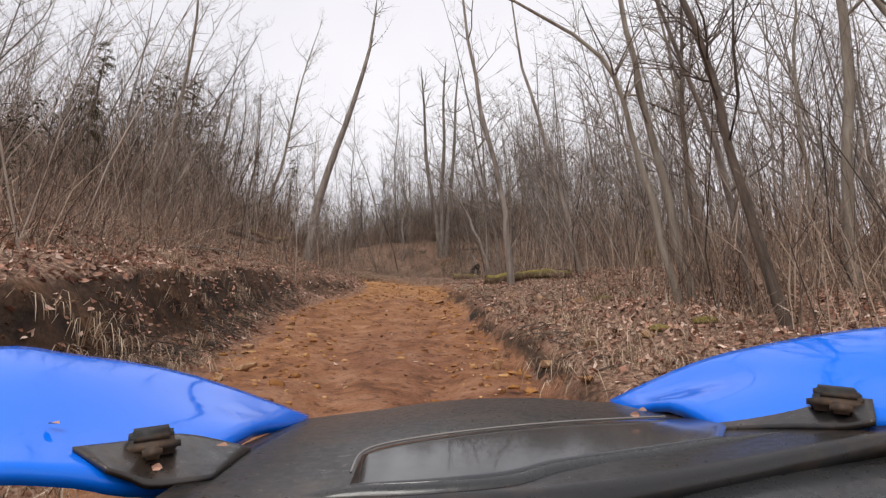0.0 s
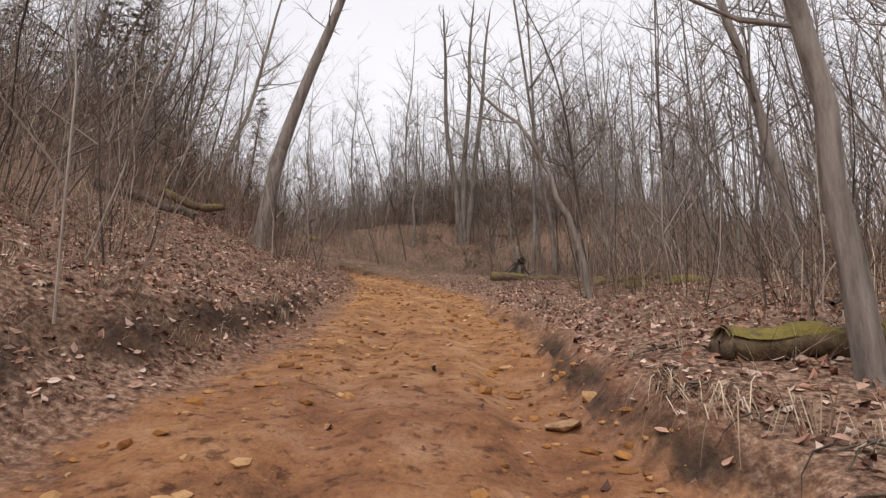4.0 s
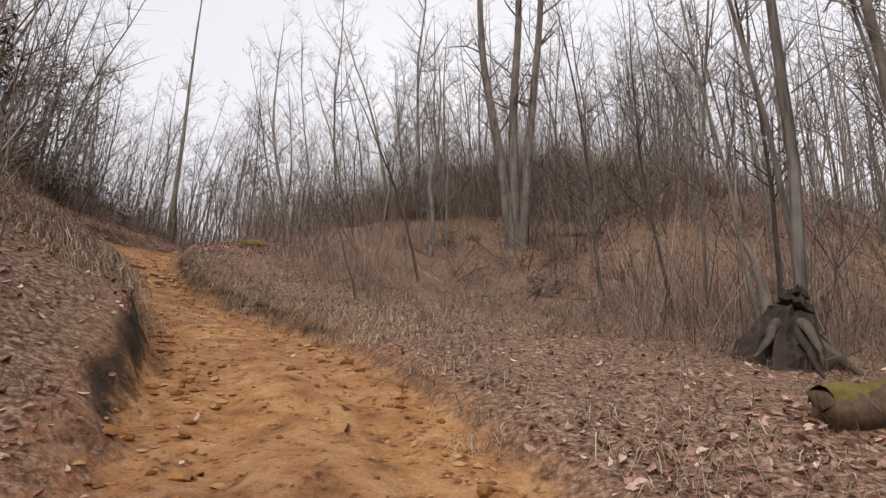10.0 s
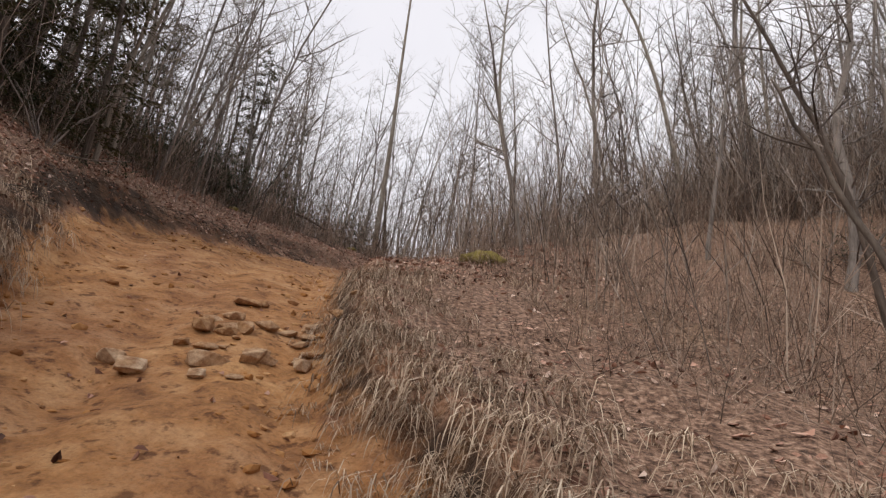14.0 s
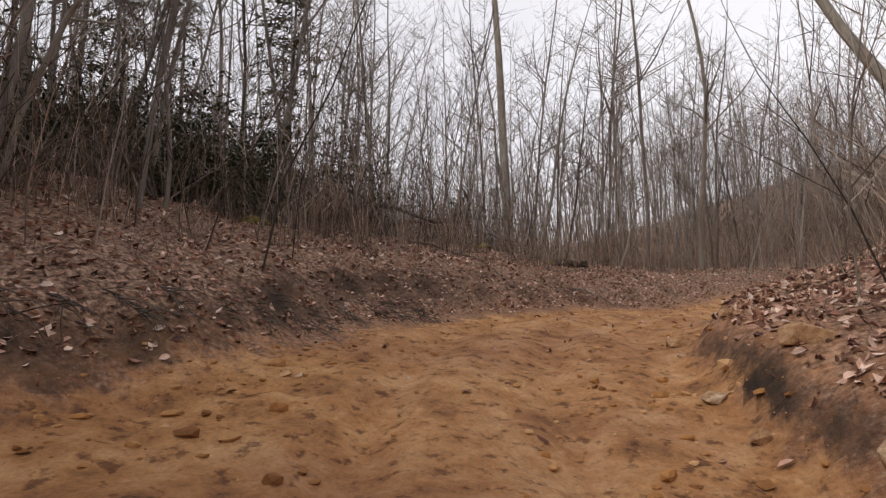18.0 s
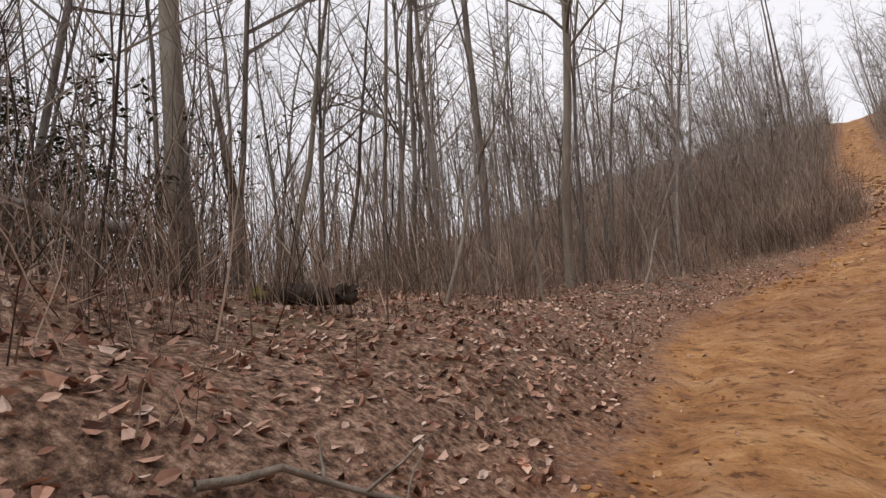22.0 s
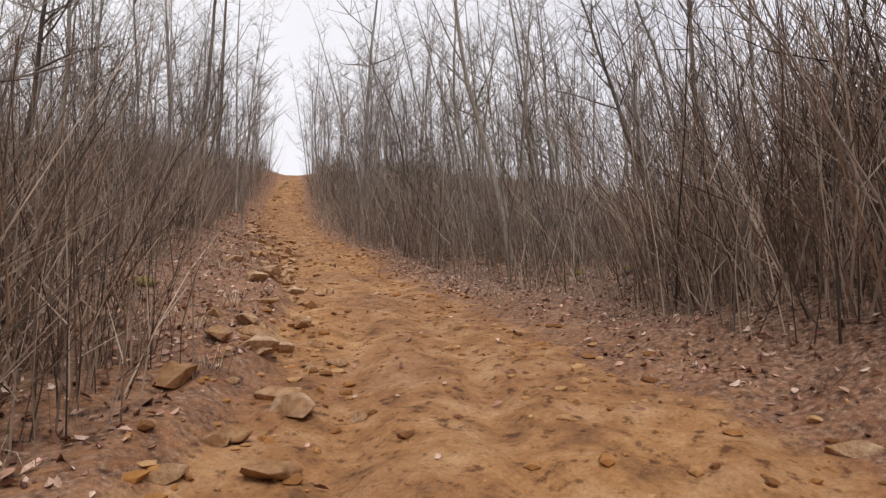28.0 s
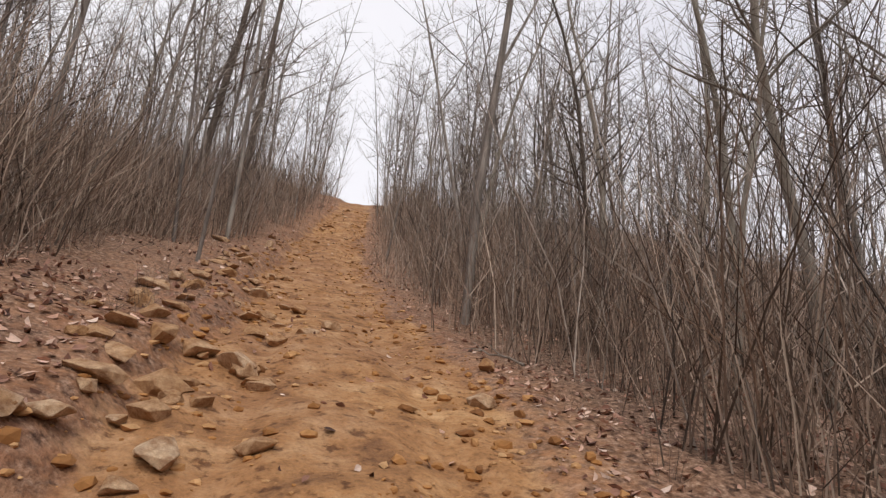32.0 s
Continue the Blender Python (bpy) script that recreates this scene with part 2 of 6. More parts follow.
LEAF = varied_material("dead_leaf", [(0.0, (0.085, 0.040, 0.028)), (0.25, (0.27, 0.132, 0.090)), (0.6, (0.53, 0.315, 0.228)), (0.85, (0.68, 0.48, 0.375)), (1.0, (0.78, 0.63, 0.53))], 0.7, 30, patches=1.6)
STRAW = varied_material("dead_grass", [(0.0, (0.20, 0.135, 0.09)), (0.5, (0.42, 0.315, 0.225)), (1.0, (0.64, 0.53, 0.40))], 0.85, 10, patches=1.2)
EVERGREEN = varied_material("evergreen_leaf", [(0.0, (0.028, 0.044, 0.020)), (0.6, (0.062, 0.090, 0.038)), (1.0, (0.12, 0.145, 0.066))], 0.45, 6)
HEMLOCK = varied_material("hemlock_needles", [(0.0, (0.060, 0.068, 0.030)), (0.6, (0.125, 0.128, 0.062)), (1.0, (0.20, 0.185, 0.10))], 0.8, 6)
MOSS = varied_material("moss", [(0.0, (0.13, 0.105, 0.030)), (1.0, (0.27, 0.215, 0.06))], 0.95, 40, 0.04, 2.6)
ROCK = rock_material()
CLOD = varied_material("clay_clod", [(0.0, (0.20, 0.085, 0.030)), (0.5, (0.40, 0.185, 0.058)), (1.0, (0.55, 0.33, 0.16))], 0.9, 20, 0.01)
WET_BARK = bark_material("wet_black_wood", (0.012, 0.009, 0.008), (0.085, 0.062, 0.048), (0.12, 0.09, 0.065))
ROTTEN = bark_material("rotten_wood", (0.07, 0.045, 0.03), (0.21, 0.145, 0.095), (0.15, 0.13, 0.05), 14)


# ---- mesh tools ----
def hashed(ix, iy, seed):
    v = np.sin(ix * 127.1 + iy * 311.7 + seed * 74.7) * 43758.5453
    return v - np.floor(v)


def value_noise(x, y, size, seed=0):
    """Smooth noise from -1 to 1 with lumps of the given size."""
    x, y = x / size, y / size
    ix, iy = np.floor(x), np.floor(y)
    u, v = x - ix, y - iy
    u, v = u * u * (3 - 2 * u), v * v * (3 - 2 * v)
    a, b = hashed(ix, iy, seed), hashed(ix + 1, iy, seed)
    c, d = hashed(ix, iy + 1, seed), hashed(ix + 1, iy + 1, seed)
    return 2 * ((a * (1 - u) + b * u) * (1 - v) + (c * (1 - u) + d * u) * v) - 1


def mesh_from(name, verts, faces, mat, smooth=True):
    """A mesh from an array of places and an array of triangles or quads."""
    me = bpy.data.meshes.new(name)
    verts, faces = np.asarray(verts, np.float32), np.asarray(faces, np.int32)
    k = faces.shape[1]
    me.vertices.add(len(verts))
    me.vertices.foreach_set("co", verts.ravel())
    me.loops.add(faces.size)
    me.loops.foreach_set("vertex_index", faces.ravel())
    me.polygons.add(len(faces))
    me.polygons.foreach_set("loop_start", np.arange(0, faces.size, k, dtype=np.int32))
    me.polygons.foreach_set("loop_total", np.full(len(faces), k, np.int32))
    me.polygons.foreach_set("use_smooth", np.full(len(faces), smooth))
    me.update(calc_edges=True)
    me.materials.append(mat)
    return me


def tube(points, radii, sides):
    """Quads round a line of places; the end is drawn to a point."""
    points, radii = np.asarray(points, float), np.asarray(radii, float)
    t = np.gradient(points, axis=0)
    t /= np.linalg.norm(t, axis=1)[:, None] + 1e-9
    ref = np.where(np.abs(t[:, 2:3]) > 0.9, [[1.0, 0, 0]], [[0, 0, 1.0]])
    a = np.cross(t, ref)
    a /= np.linalg.norm(a, axis=1)[:, None] + 1e-9
    b = np.cross(t, a)
    ang = np.arange(sides) * 2 * np.pi / sides
    ring = a[:, None] * np.cos(ang)[None, :, None] + b[:, None] * np.sin(ang)[None, :, None]
    v = (points[:, None] + ring * radii[:, None, None]).reshape(-1, 3)
    i, j = np.meshgrid(np.arange(len(points) - 1), np.arange(sides), indexing="ij")
    i, j = i.ravel(), j.ravel()
    k = (j + 1) % sides
    return v, np.stack([i * sides + j, i * sides + k, (i + 1) * sides + k, (i + 1) * sides + j], 1)


def ribbon(points, radii, turn):
    """A thin switch as a narrow strip, for twigs too fine to show their round."""
    points, radii = np.asarray(points, float), np.asarray(radii, float)
    d = points[-1] - points[0]
    d /= np.linalg.norm(d) + 1e-9
    a = np.cross(d, [np.cos(turn), np.sin(turn), 0.13])
    a /= np.linalg.norm(a) + 1e-9
    v = np.stack([points - a * radii[:, None], points + a * radii[:, None]], 1).reshape(-1, 3)
    k = np.arange(len(points) - 1) * 2
    return v, np.stack([k, k + 1, k + 3, k + 2], 1)


def joined(pieces):
    """Many (places, faces) as one."""
    verts, faces, n = [], [], 0
    for v, f in pieces:
        verts.append(v)
        faces.append(f + n)
        n += len(v)
    return np.concatenate(verts), np.concatenate(faces)


def scattered(shapes, picks, places, turns, sizes, leans=None):
    """Copies of the shapes as one set of places and faces. sizes may be one number each or three."""
    pieces = []
    sizes = np.asarray(sizes, float)
    if sizes.ndim == 1:
        sizes = np.repeat(sizes[:, None], 3, 1)
    for s, (v, f) in enumerate(shapes):
        w = np.where(picks == s)[0]
        if not len(w):
            continue
        c, sn = np.cos(turns[w])[:, None], np.sin(turns[w])[:, None]
        q = v[None] * sizes[w][:, None]
        x, y, z = q[..., 0] * c - q[..., 1] * sn, q[..., 0] * sn + q[..., 1] * c, q[..., 2]
        if leans is not None:
            x, y = x + leans[w, 0:1] * z, y + leans[w, 1:2] * z
        q = np.stack([x, y, z], -1) + places[w][:, None]
        g = f[None] + (np.arange(len(w)) * len(v))[:, None, None]
        pieces.append((q.reshape(-1, 3), g.reshape(-1, f.shape[1])))
    return joined(pieces)


def part(name, bm, mat, parent=None, label="", smooth=True):
    """A bmesh or a ready mesh as one object under a thing or a part."""
    if isinstance(bm, bpy.types.Mesh):
        me = bm
    else:
        me = bpy.data.meshes.new(name)
        bm.to_mesh(me)
        bm.free()
        me.materials.append(mat)
        for p in me.polygons:
            p.use_smooth = smooth
    ob = new(name, me)
    ob.parent = parent
    if label:
        tagged(ob, label)
    return ob


def stuff(name, vf, mat, label, category, smooth=True):
    ob = new(name, mesh_from(name, vf[0], vf[1], mat, smooth))
    return tagged(ob, label, category, kind="stuff")


# ---- the lie of the land ----
# Middle of the trail, downhill to uphill, and its make-up by metres along it
TRAIL = [
    (0.30, -13.00, -3.00),
    (0.20, -6.00, -1.55),
    (0.16, 0.05, -0.20),
    (-0.44, 5.73, 1.04),
    (-0.84, 9.74, 1.89),
    (-1.12, 15.14, 3.19),
    (-1.40, 20.92, 4.29),
    (-2.10, 26.77, 5.46),
    (-3.00, 31.07, 6.13),
    (-4.57, 34.98, 6.98),
    (-6.94, 38.38, 7.75),
    (-10.55, 41.66, 8.84),
    (-14.34, 46.73, 10.74),
    (-16.97, 50.60, 11.59),
    (-18.75, 54.73, 12.41),
    (-18.91, 59.54, 12.76),
    (-17.71, 64.69, 12.83),
    (-15.90, 70.81, 13.49),
    (-11.92, 76.42, 14.23),
    (-6.57, 82.98, 15.75),
    (-3.25, 87.87, 16.91),
    (-0.65, 94.40, 18.35),
    (1.25, 99.10, 19.65),
    (2.75, 104.10, 21.05),
    (4.65, 110.10, 23.00),
    (7.65, 117.10, 25.90),
    (10.45, 123.10, 28.90),
    (13.45, 129.40, 31.70),
    (16.25, 135.10, 32.60),
    (19.05, 142.10, 32.20),
]
WIDE_LEFT = [(0, 1.4), (12, 1.4), (20, 2.0), (25, 2.2), (30, 1.6), (45, 1.4), (50, 1.4), (56, 1.5), (60, 2.4), (63, 3.3), (66, 3.7), (69, 2.8), (71.5, 1.7), (74, 0.9), (80, 0.8), (85, 0.8), (90, 0.9), (95, 1.1), (106, 1.5), (119, 1.4), (135, 1.2), (145, 0.9), (175, 0.8)]
WIDE_RIGHT = [(0, 1.3), (12, 1.3), (22, 1.6), (28, 1.3), (44, 1.4), (50, 1.2), (56, 1.3), (60, 1.0), (64, 1.2), (70, 2.0), (80, 3.0), (92, 4.5), (101, 4.3), (109, 1.7), (119, 1.4), (135, 1.1), (145, 0.8), (175, 0.7)]
BANK_LEFT = [(0, 0.6), (14, 0.7), (20, 0.9), (28, 0.55), (38, 0.12), (45, 0.18), (50, 0.95), (56, 1.2), (62, 1.0), (68, 0.9), (72, 0.7), (76, 0.55), (84, 0.45), (92, 0.25), (100, 0.15), (110, 0.3), (120, 0.35), (140, 0.3), (175, 0.1)]
BANK_RIGHT = [(0, 0.3), (12, 0.35), (22, 0.4), (30, 0.4), (40, 0.15), (50, 0.35), (56, 0.5), (64, 0.7), (72, 0.5), (85, 0.3), (100, 0.2), (110, 0.1), (120, 0.1), (175, 0.1)]
SLOPE_LEFT = [(0, 0.2), (20, 0.24), (32, 0.30), (42, 0.2), (48, 0.40), (52, 0.72), (58, 0.72), (64, 0.52), (70, 0.42), (76, 0.38), (83, 0.34), (90, 0.22), (97, 0.06), (104, 0.12), (120, 0.22), (175, 0.1)]
SLOPE_RIGHT = [(0, 0.10), (12, 0.12), (28, 0.14), (38, 0.14), (46, 0.10), (54, 0.04), (60, 0.02), (66, 0.18), (76, 0.30), (84, 0.58), (92, 0.86), (102, 0.94), (108, 0.44), (114, 0.06), (120, 0.0), (175, 0.05)]
CROSS_TILT = [(0, 0.0), (44, 0.0), (50, -0.05), (56, -0.05), (61, 0.02), (66, 0.10), (74, 0.12), (92, 0.10), (100, 0.04), (108, 0.0), (175, 0.0)]
SET_BACK = [(0, 0.6), (14, 0.9), (26, 0.8), (34, 0.4), (48, 0.0), (62, 0.0), (66, 0.35), (74, 0.35), (80, 0.0), (175, 0.0)]
BANK_SPREAD = [(0, 0.46), (70, 0.46), (76, 1.7), (96, 1.7), (104, 0.5), (175, 0.46)]
GROUND_X, GROUND_Y = (-38, 16), (-4, 122)


def resample(values, n):
    s = np.linspace(0, len(values) - 1, n)
    k = np.clip(np.floor(s).astype(int), 0, len(values) - 2)
    u = (s - k)[:, None]
    v = np.asarray(values, float)
    p0, p1, p2, p3 = v[np.maximum(k - 1, 0)], v[k], v[k + 1], v[np.minimum(k + 2, len(v) - 1)]
    return 0.5 * (2 * p1 + (p2 - p0) * u + (2 * p0 - 5 * p1 + 4 * p2 - p3) * u**2 + (3 * p1 - p0 - 3 * p2 + p3) * u**3)


LINE = resample(TRAIL, 330)
WAY = np.gradient(LINE, axis=0)
RISE = WAY[:, 2] / np.linalg.norm(WAY[:, :2], axis=1)
WAY2 = WAY[:, :2] / np.linalg.norm(WAY[:, :2], axis=1)[:, None]
LEFT = np.stack([-WAY2[:, 1], WAY2[:, 0]], 1)
DIST = np.r_[0, np.cumsum(np.linalg.norm(np.diff(LINE[:, :2], axis=0), axis=1))]


def along(table):
    return np.interp(DIST, [a for a, _ in table], [b for _, b in table])


SPREAD, LEDGE, WIDE_L, WIDE_R, BANK_L, BANK_R, SIDE_L, SIDE_R, CANT = (along(t) for t in (BANK_SPREAD, SET_BACK, WIDE_LEFT, WIDE_RIGHT, BANK_LEFT, BANK_RIGHT, SLOPE_LEFT, SLOPE_RIGHT, CROSS_TILT))


def smoothstep(a, b, x):
    u = np.clip((x - a) / (b - a), 0, 1)
    return u * u * (3 - 2 * u)


def ragged(x, y):
    """How far the edge of the bank strays from its line."""
    return 0.20 * value_noise(x, y, 1.9, 31) + 0.11 * value_noise(x, y, 0.7, 33) + 0.05 * value_noise(x, y, 0.33, 35)


def levelled(u):
    """A rise that flattens out over some sixteen metres."""
    u = np.maximum(u, 0)
    return u / np.sqrt(1 + u * u / 256)


def land(x, y):
    """Height, bareness of the soil (1 on the trail) and signed distance from the trail's middle (left is positive) at places."""
    x, y = np.atleast_1d(np.asarray(x, float)), np.atleast_1d(np.asarray(y, float))
    z, bare, side = np.empty_like(x), np.empty_like(x), np.empty_like(x)
    for a in range(0, len(x), 4000):
        px, py = x[a:a + 4000, None], y[a:a + 4000, None]
        dx, dy = px - LINE[:, 0], py - LINE[:, 1]
        d2 = dx * dx + dy * dy
        w = d2 + 0.05
        w = 1 / (w * w * np.sqrt(w))
        w /= w.sum(1, keepdims=True)
        s = dx * LEFT[:, 0] + dy * LEFT[:, 1]
        f = np.clip(dx * WAY2[:, 0] + dy * WAY2[:, 1], -14, 14)
        fray = ragged(x[a:a + 4000], y[a:a + 4000])
        up = np.maximum(s, 0) - WIDE_L + fray[:, None], np.maximum(-s, 0) - WIDE_R + fray[:, None]
        h = LINE[:, 2] + f * RISE + CANT * np.clip(s, -2.5, 2.5)
        h = h + smoothstep(0.0, 1.0, (up[0] - LEDGE) / SPREAD) * BANK_L + 0.22 * LEDGE * smoothstep(0.0, 1.0, up[0] / (LEDGE + 0.3)) + smoothstep(0.0, 0.46, up[1]) * BANK_R
        h = h + SIDE_L * levelled(up[0] - 0.4) + SIDE_R * levelled(up[1] - 0.4)
        near = np.argmin(d2, 1)
        r = np.arange(len(near))
        sd = np.sqrt(d2[r, near]) * np.sign(s[r, near])
        side[a:a + 4000] = sd
        wide = np.where(sd > 0, WIDE_L[near], WIDE_R[near])
        bare[a:a + 4000] = 1 - smoothstep(-0.5, 0.75, np.abs(sd) - wide + fray)
        z[a:a + 4000] = (w * h).sum(1)
    away = np.abs(side)
    z += 0.9 * value_noise(x, y, 14, 3) * smoothstep(5, 30, away) + 0.16 * value_noise(x, y, 2.3, 1) * smoothstep(1.5, 5, away)
    z += (0.028 + 0.05 * smoothstep(1.2, 3, away)) * value_noise(x, y, 0.55, 2) + 0.012 * value_noise(x, y, 0.3, 5) + 0.05 * value_noise(x, y, 1.4, 11) * smoothstep(0.3, 0.9, bare)
    clay = smoothstep(0.3, 0.9, bare)
    rut = np.exp(-((away - 0.72 - 0.15 * value_noise(x, y, 5.0, 19)) / 0.24) ** 2) * (1 + 0.5 * value_noise(x, y, 3.0, 9))
    z -= 0.075 * rut * clay
    z += clay * (1 - 0.6 * np.minimum(rut, 1)) * (0.030 * np.abs(value_noise(x, y, 0.42, 21)) + 0.022 * value_noise(x, y, 0.2, 23) + 0.03 * np.maximum(value_noise(x, y, 0.85, 25), 0))
    return z, bare, side


def axis_steps(lo, hi, step, far):
    inner = np.arange(lo, hi + step / 2, step)
    out, s, v = [], step, 0.0
    while v < far:
        s *= 1.16
        v += s
        out.append(v)
    out = np.array(out)
    return np.r_[lo - out[::-1], inner, hi + out]


def ground_and_trail():
    gx, gy = axis_steps(*GROUND_X, 0.30, 700), axis_steps(*GROUND_Y, 0.30, 700)
    xx, yy = np.meshgrid(gx, gy)
    x, y = xx.ravel(), yy.ravel()
    z, bare, side = land(x, y)
    nx, ny = len(gx), len(gy)
    i, j = np.meshgrid(np.arange(nx - 1), np.arange(ny - 1))
    q = (j * nx + i).ravel()
    faces = np.stack([q, q + 1, q + nx + 1, q + nx], 1)
    inside = (x > GROUND_X[0]) & (x < GROUND_X[1]) & (y > GROUND_Y[0]) & (y < GROUND_Y[1])
    near = beyond_edge(x, y, side) < np.where(side > 0, np.interp(y, [0, 18, 30], [1.9, 1.8, 1.2]), 1.1)
    on = near[faces].any(1) & inside[faces].all(1)
    v = np.stack([x, y, z], 1)
    f = faces[~on]
    used, back = np.unique(f, return_inverse=True)
    soiled(mesh_from("ground", v[used], back.reshape(-1, 4), GROUND), bare[used], stained(v[used], side[used]), "ground", "forest floor of brown leaf litter and leaf mould", "ground")
    # cells of the trail and its banks are split in nine; their rims keep to the straight edges of the ground
    c = faces[on]
    u = np.arange(4) / 3
    w = np.stack([(1 - u[None]) * (1 - u[:, None]), u[None] * (1 - u[:, None]), u[None] * u[:, None], (1 - u[None]) * u[:, None]], -1).reshape(16, 4)
    fine = np.einsum("kc,ncd->nkd", w, v[c])
    rim = np.zeros(len(v), bool)
    rim[np.intersect1d(faces[~on], c)] = True
    keys = np.round(fine[..., :2] * 200).astype(np.int64)
    flat = (keys[..., 0] * 1000003 + keys[..., 1]).ravel()
    _, first, back = np.unique(flat, return_index=True, return_inverse=True)
    pts = fine.reshape(-1, 3)[first]
    true, soil, sd = land(pts[:, 0], pts[:, 1])
    free = 1 - np.einsum("kc,nc->nk", w, rim[c].astype(float))
    free = free.ravel()[first]
    pts[:, 2] += (true - pts[:, 2]) * smoothstep(0.0, 1.0, free)
    grid = np.array([[4 * b + a, 4 * b + a + 1, 4 * b + a + 5, 4 * b + a + 4] for b in range(3) for a in range(3)])
    q = back.reshape(-1, 16)[:, grid].reshape(-1, 4)
    stain = stained(pts, sd)
    clay = soil[q].mean(1) > 0.5
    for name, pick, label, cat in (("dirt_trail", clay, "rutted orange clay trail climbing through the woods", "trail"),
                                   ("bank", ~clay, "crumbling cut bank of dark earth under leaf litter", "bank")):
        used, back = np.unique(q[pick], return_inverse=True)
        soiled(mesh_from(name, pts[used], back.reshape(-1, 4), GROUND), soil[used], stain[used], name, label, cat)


def beyond_edge(x, y, side):
    """Metres from the edge of the trail outwards."""
    out = np.empty_like(x)
    for a in range(0, len(x), 4000):
        near = np.argmin((x[a:a + 4000, None] - LINE[:, 0]) ** 2 + (y[a:a + 4000, None] - LINE[:, 1]) ** 2, 1)
        out[a:a + 4000] = np.abs(side[a:a + 4000]) - np.where(side[a:a + 4000] > 0, WIDE_L[near], WIDE_R[near])
    return out


def stained(pts, side):
    """How far clay has been thrown and washed over the litter beside the trail."""
    e = beyond_edge(pts[:, 0], pts[:, 1], side)
    reach = np.where(side > 0, np.interp(pts[:, 1], [70, 86, 96, 125], [0.9, 3.6, 4.2, 2.0]), np.interp(pts[:, 1], [40, 50, 70, 90], [0.7, 1.2, 4.0, 1.8]))
    return 1 - smoothstep(0.0, 1.0, e / reach)


def soiled(me, soil, stain, name, label, cat):
    me.attributes.new("soil", "FLOAT", "POINT").data.foreach_set("value", soil.astype(np.float32))
    me.attributes.new("stain", "FLOAT", "POINT").data.foreach_set("value", stain.astype(np.float32))
    return tagged(new(name, me), label, cat, kind="structure")


ground_and_trail()


# ---- bare winter trees ----
rng = np.random.default_rng(7)


def limb(start, way, length, radius, n, wander, rise, r):
    """A crooked tapering line of places."""
    p, d = [np.array(start, float)], np.array(way, float)
    d /= np.linalg.norm(d)
    for _ in range(n - 1):
        d = d + r.normal(0, wander, 3) + np.array([0, 0, rise])
        d /= np.linalg.norm(d)
        p.append(p[-1] + d * length / (n - 1))
    u = np.linspace(0, 1, n)
    return np.array(p), radius * (1 - u) ** 0.75 + 0.0015


def tree_shape(height, radius, r, forks=1, limbs=9, twigs=3, sides=7, start=0.35, wander=0.035, lean=(0, 0), flare=1.25):
    """Trunk pieces and limb pieces of a bare tree; forks is the number of leaders."""
    trunk, limbs_out = [], []
    for k in range(forks):
        a = 2 * np.pi * k / forks + r.uniform(0, 1)
        out = 0.10 if forks > 1 else 0.0
        way = (lean[0] + out * np.cos(a), lean[1] + out * np.sin(a), 1)
        base = (0.8 * radius * np.cos(a), 0.8 * radius * np.sin(a), -0.35) if forks > 1 else (0, 0, -0.35)
        p, q = limb(base, way, height * r.uniform(0.9, 1.05), radius * (1 if k == 0 else 0.85), 13, wander, 0.01, r)
        q = q * (1 + (flare - 1) * np.exp(-np.linspace(0, 1, 13) * 14))
        trunk.append(tube(p, q, sides))
        for _ in range(limbs):
            u = r.uniform(start, 0.97)
            i = min(int(u * 12), 11)
            at, rad = p[i] + (p[i + 1] - p[i]) * (u * 12 - i), q[i]
            b = r.uniform(0, 2 * np.pi)
            ln = height * r.uniform(0.10, 0.26) * (1.25 - u * 0.75)
            lp, lr = limb(at, (np.cos(b), np.sin(b), r.uniform(0.5, 1.5)), ln, min(rad * 0.45, 0.010 * ln + 0.004), 6, 0.13, 0.05, r)
            limbs_out.append(tube(lp, lr, 4 if sides > 5 and ln > 1.2 else 3))
            for _ in range(twigs):
                j = r.integers(1, 5)
                c = r.uniform(0, 2 * np.pi)
                tl = ln * r.uniform(0.25, 0.55)
                tp, tr = limb(lp[j], (np.cos(c), np.sin(c), r.uniform(0.3, 1.4)), tl, lr[j] * 0.55, 4, 0.16, 0.03, r)
                limbs_out.append(tube(tp, tr, 3))
                for _ in range(2):
                    c = r.uniform(0, 2 * np.pi)
                    sp, sr = limb(tp[r.integers(1, 3)], (np.cos(c), np.sin(c), r.uniform(0.2, 1.2)), tl * r.uniform(0.3, 0.6), 0.0026, 3, 0.2, 0.03, r)
                    limbs_out.append(tube(sp, sr, 3))
    return joined(trunk), joined(limbs_out)


def height_at(x, y):
    return land(np.array([x]), np.array([y]))[0][0]


def tree_thing(x, y, height, radius, label, mat=None, group="", seed=0, name="tree", **kw):
    r = np.random.default_rng(seed)
    t, l = tree_shape(height, radius, r, **kw)
    root = new(name)
    root.location = (x, y, height_at(x, y) - 0.05)
    tagged(root, label, "tree", group)
    part("trunk", mesh_from("trunk", *t, mat or BARK), None, root)
    tagged(part("crown", mesh_from("crown", *l, mat or BARK), None, root), kind="stuff")
    return root


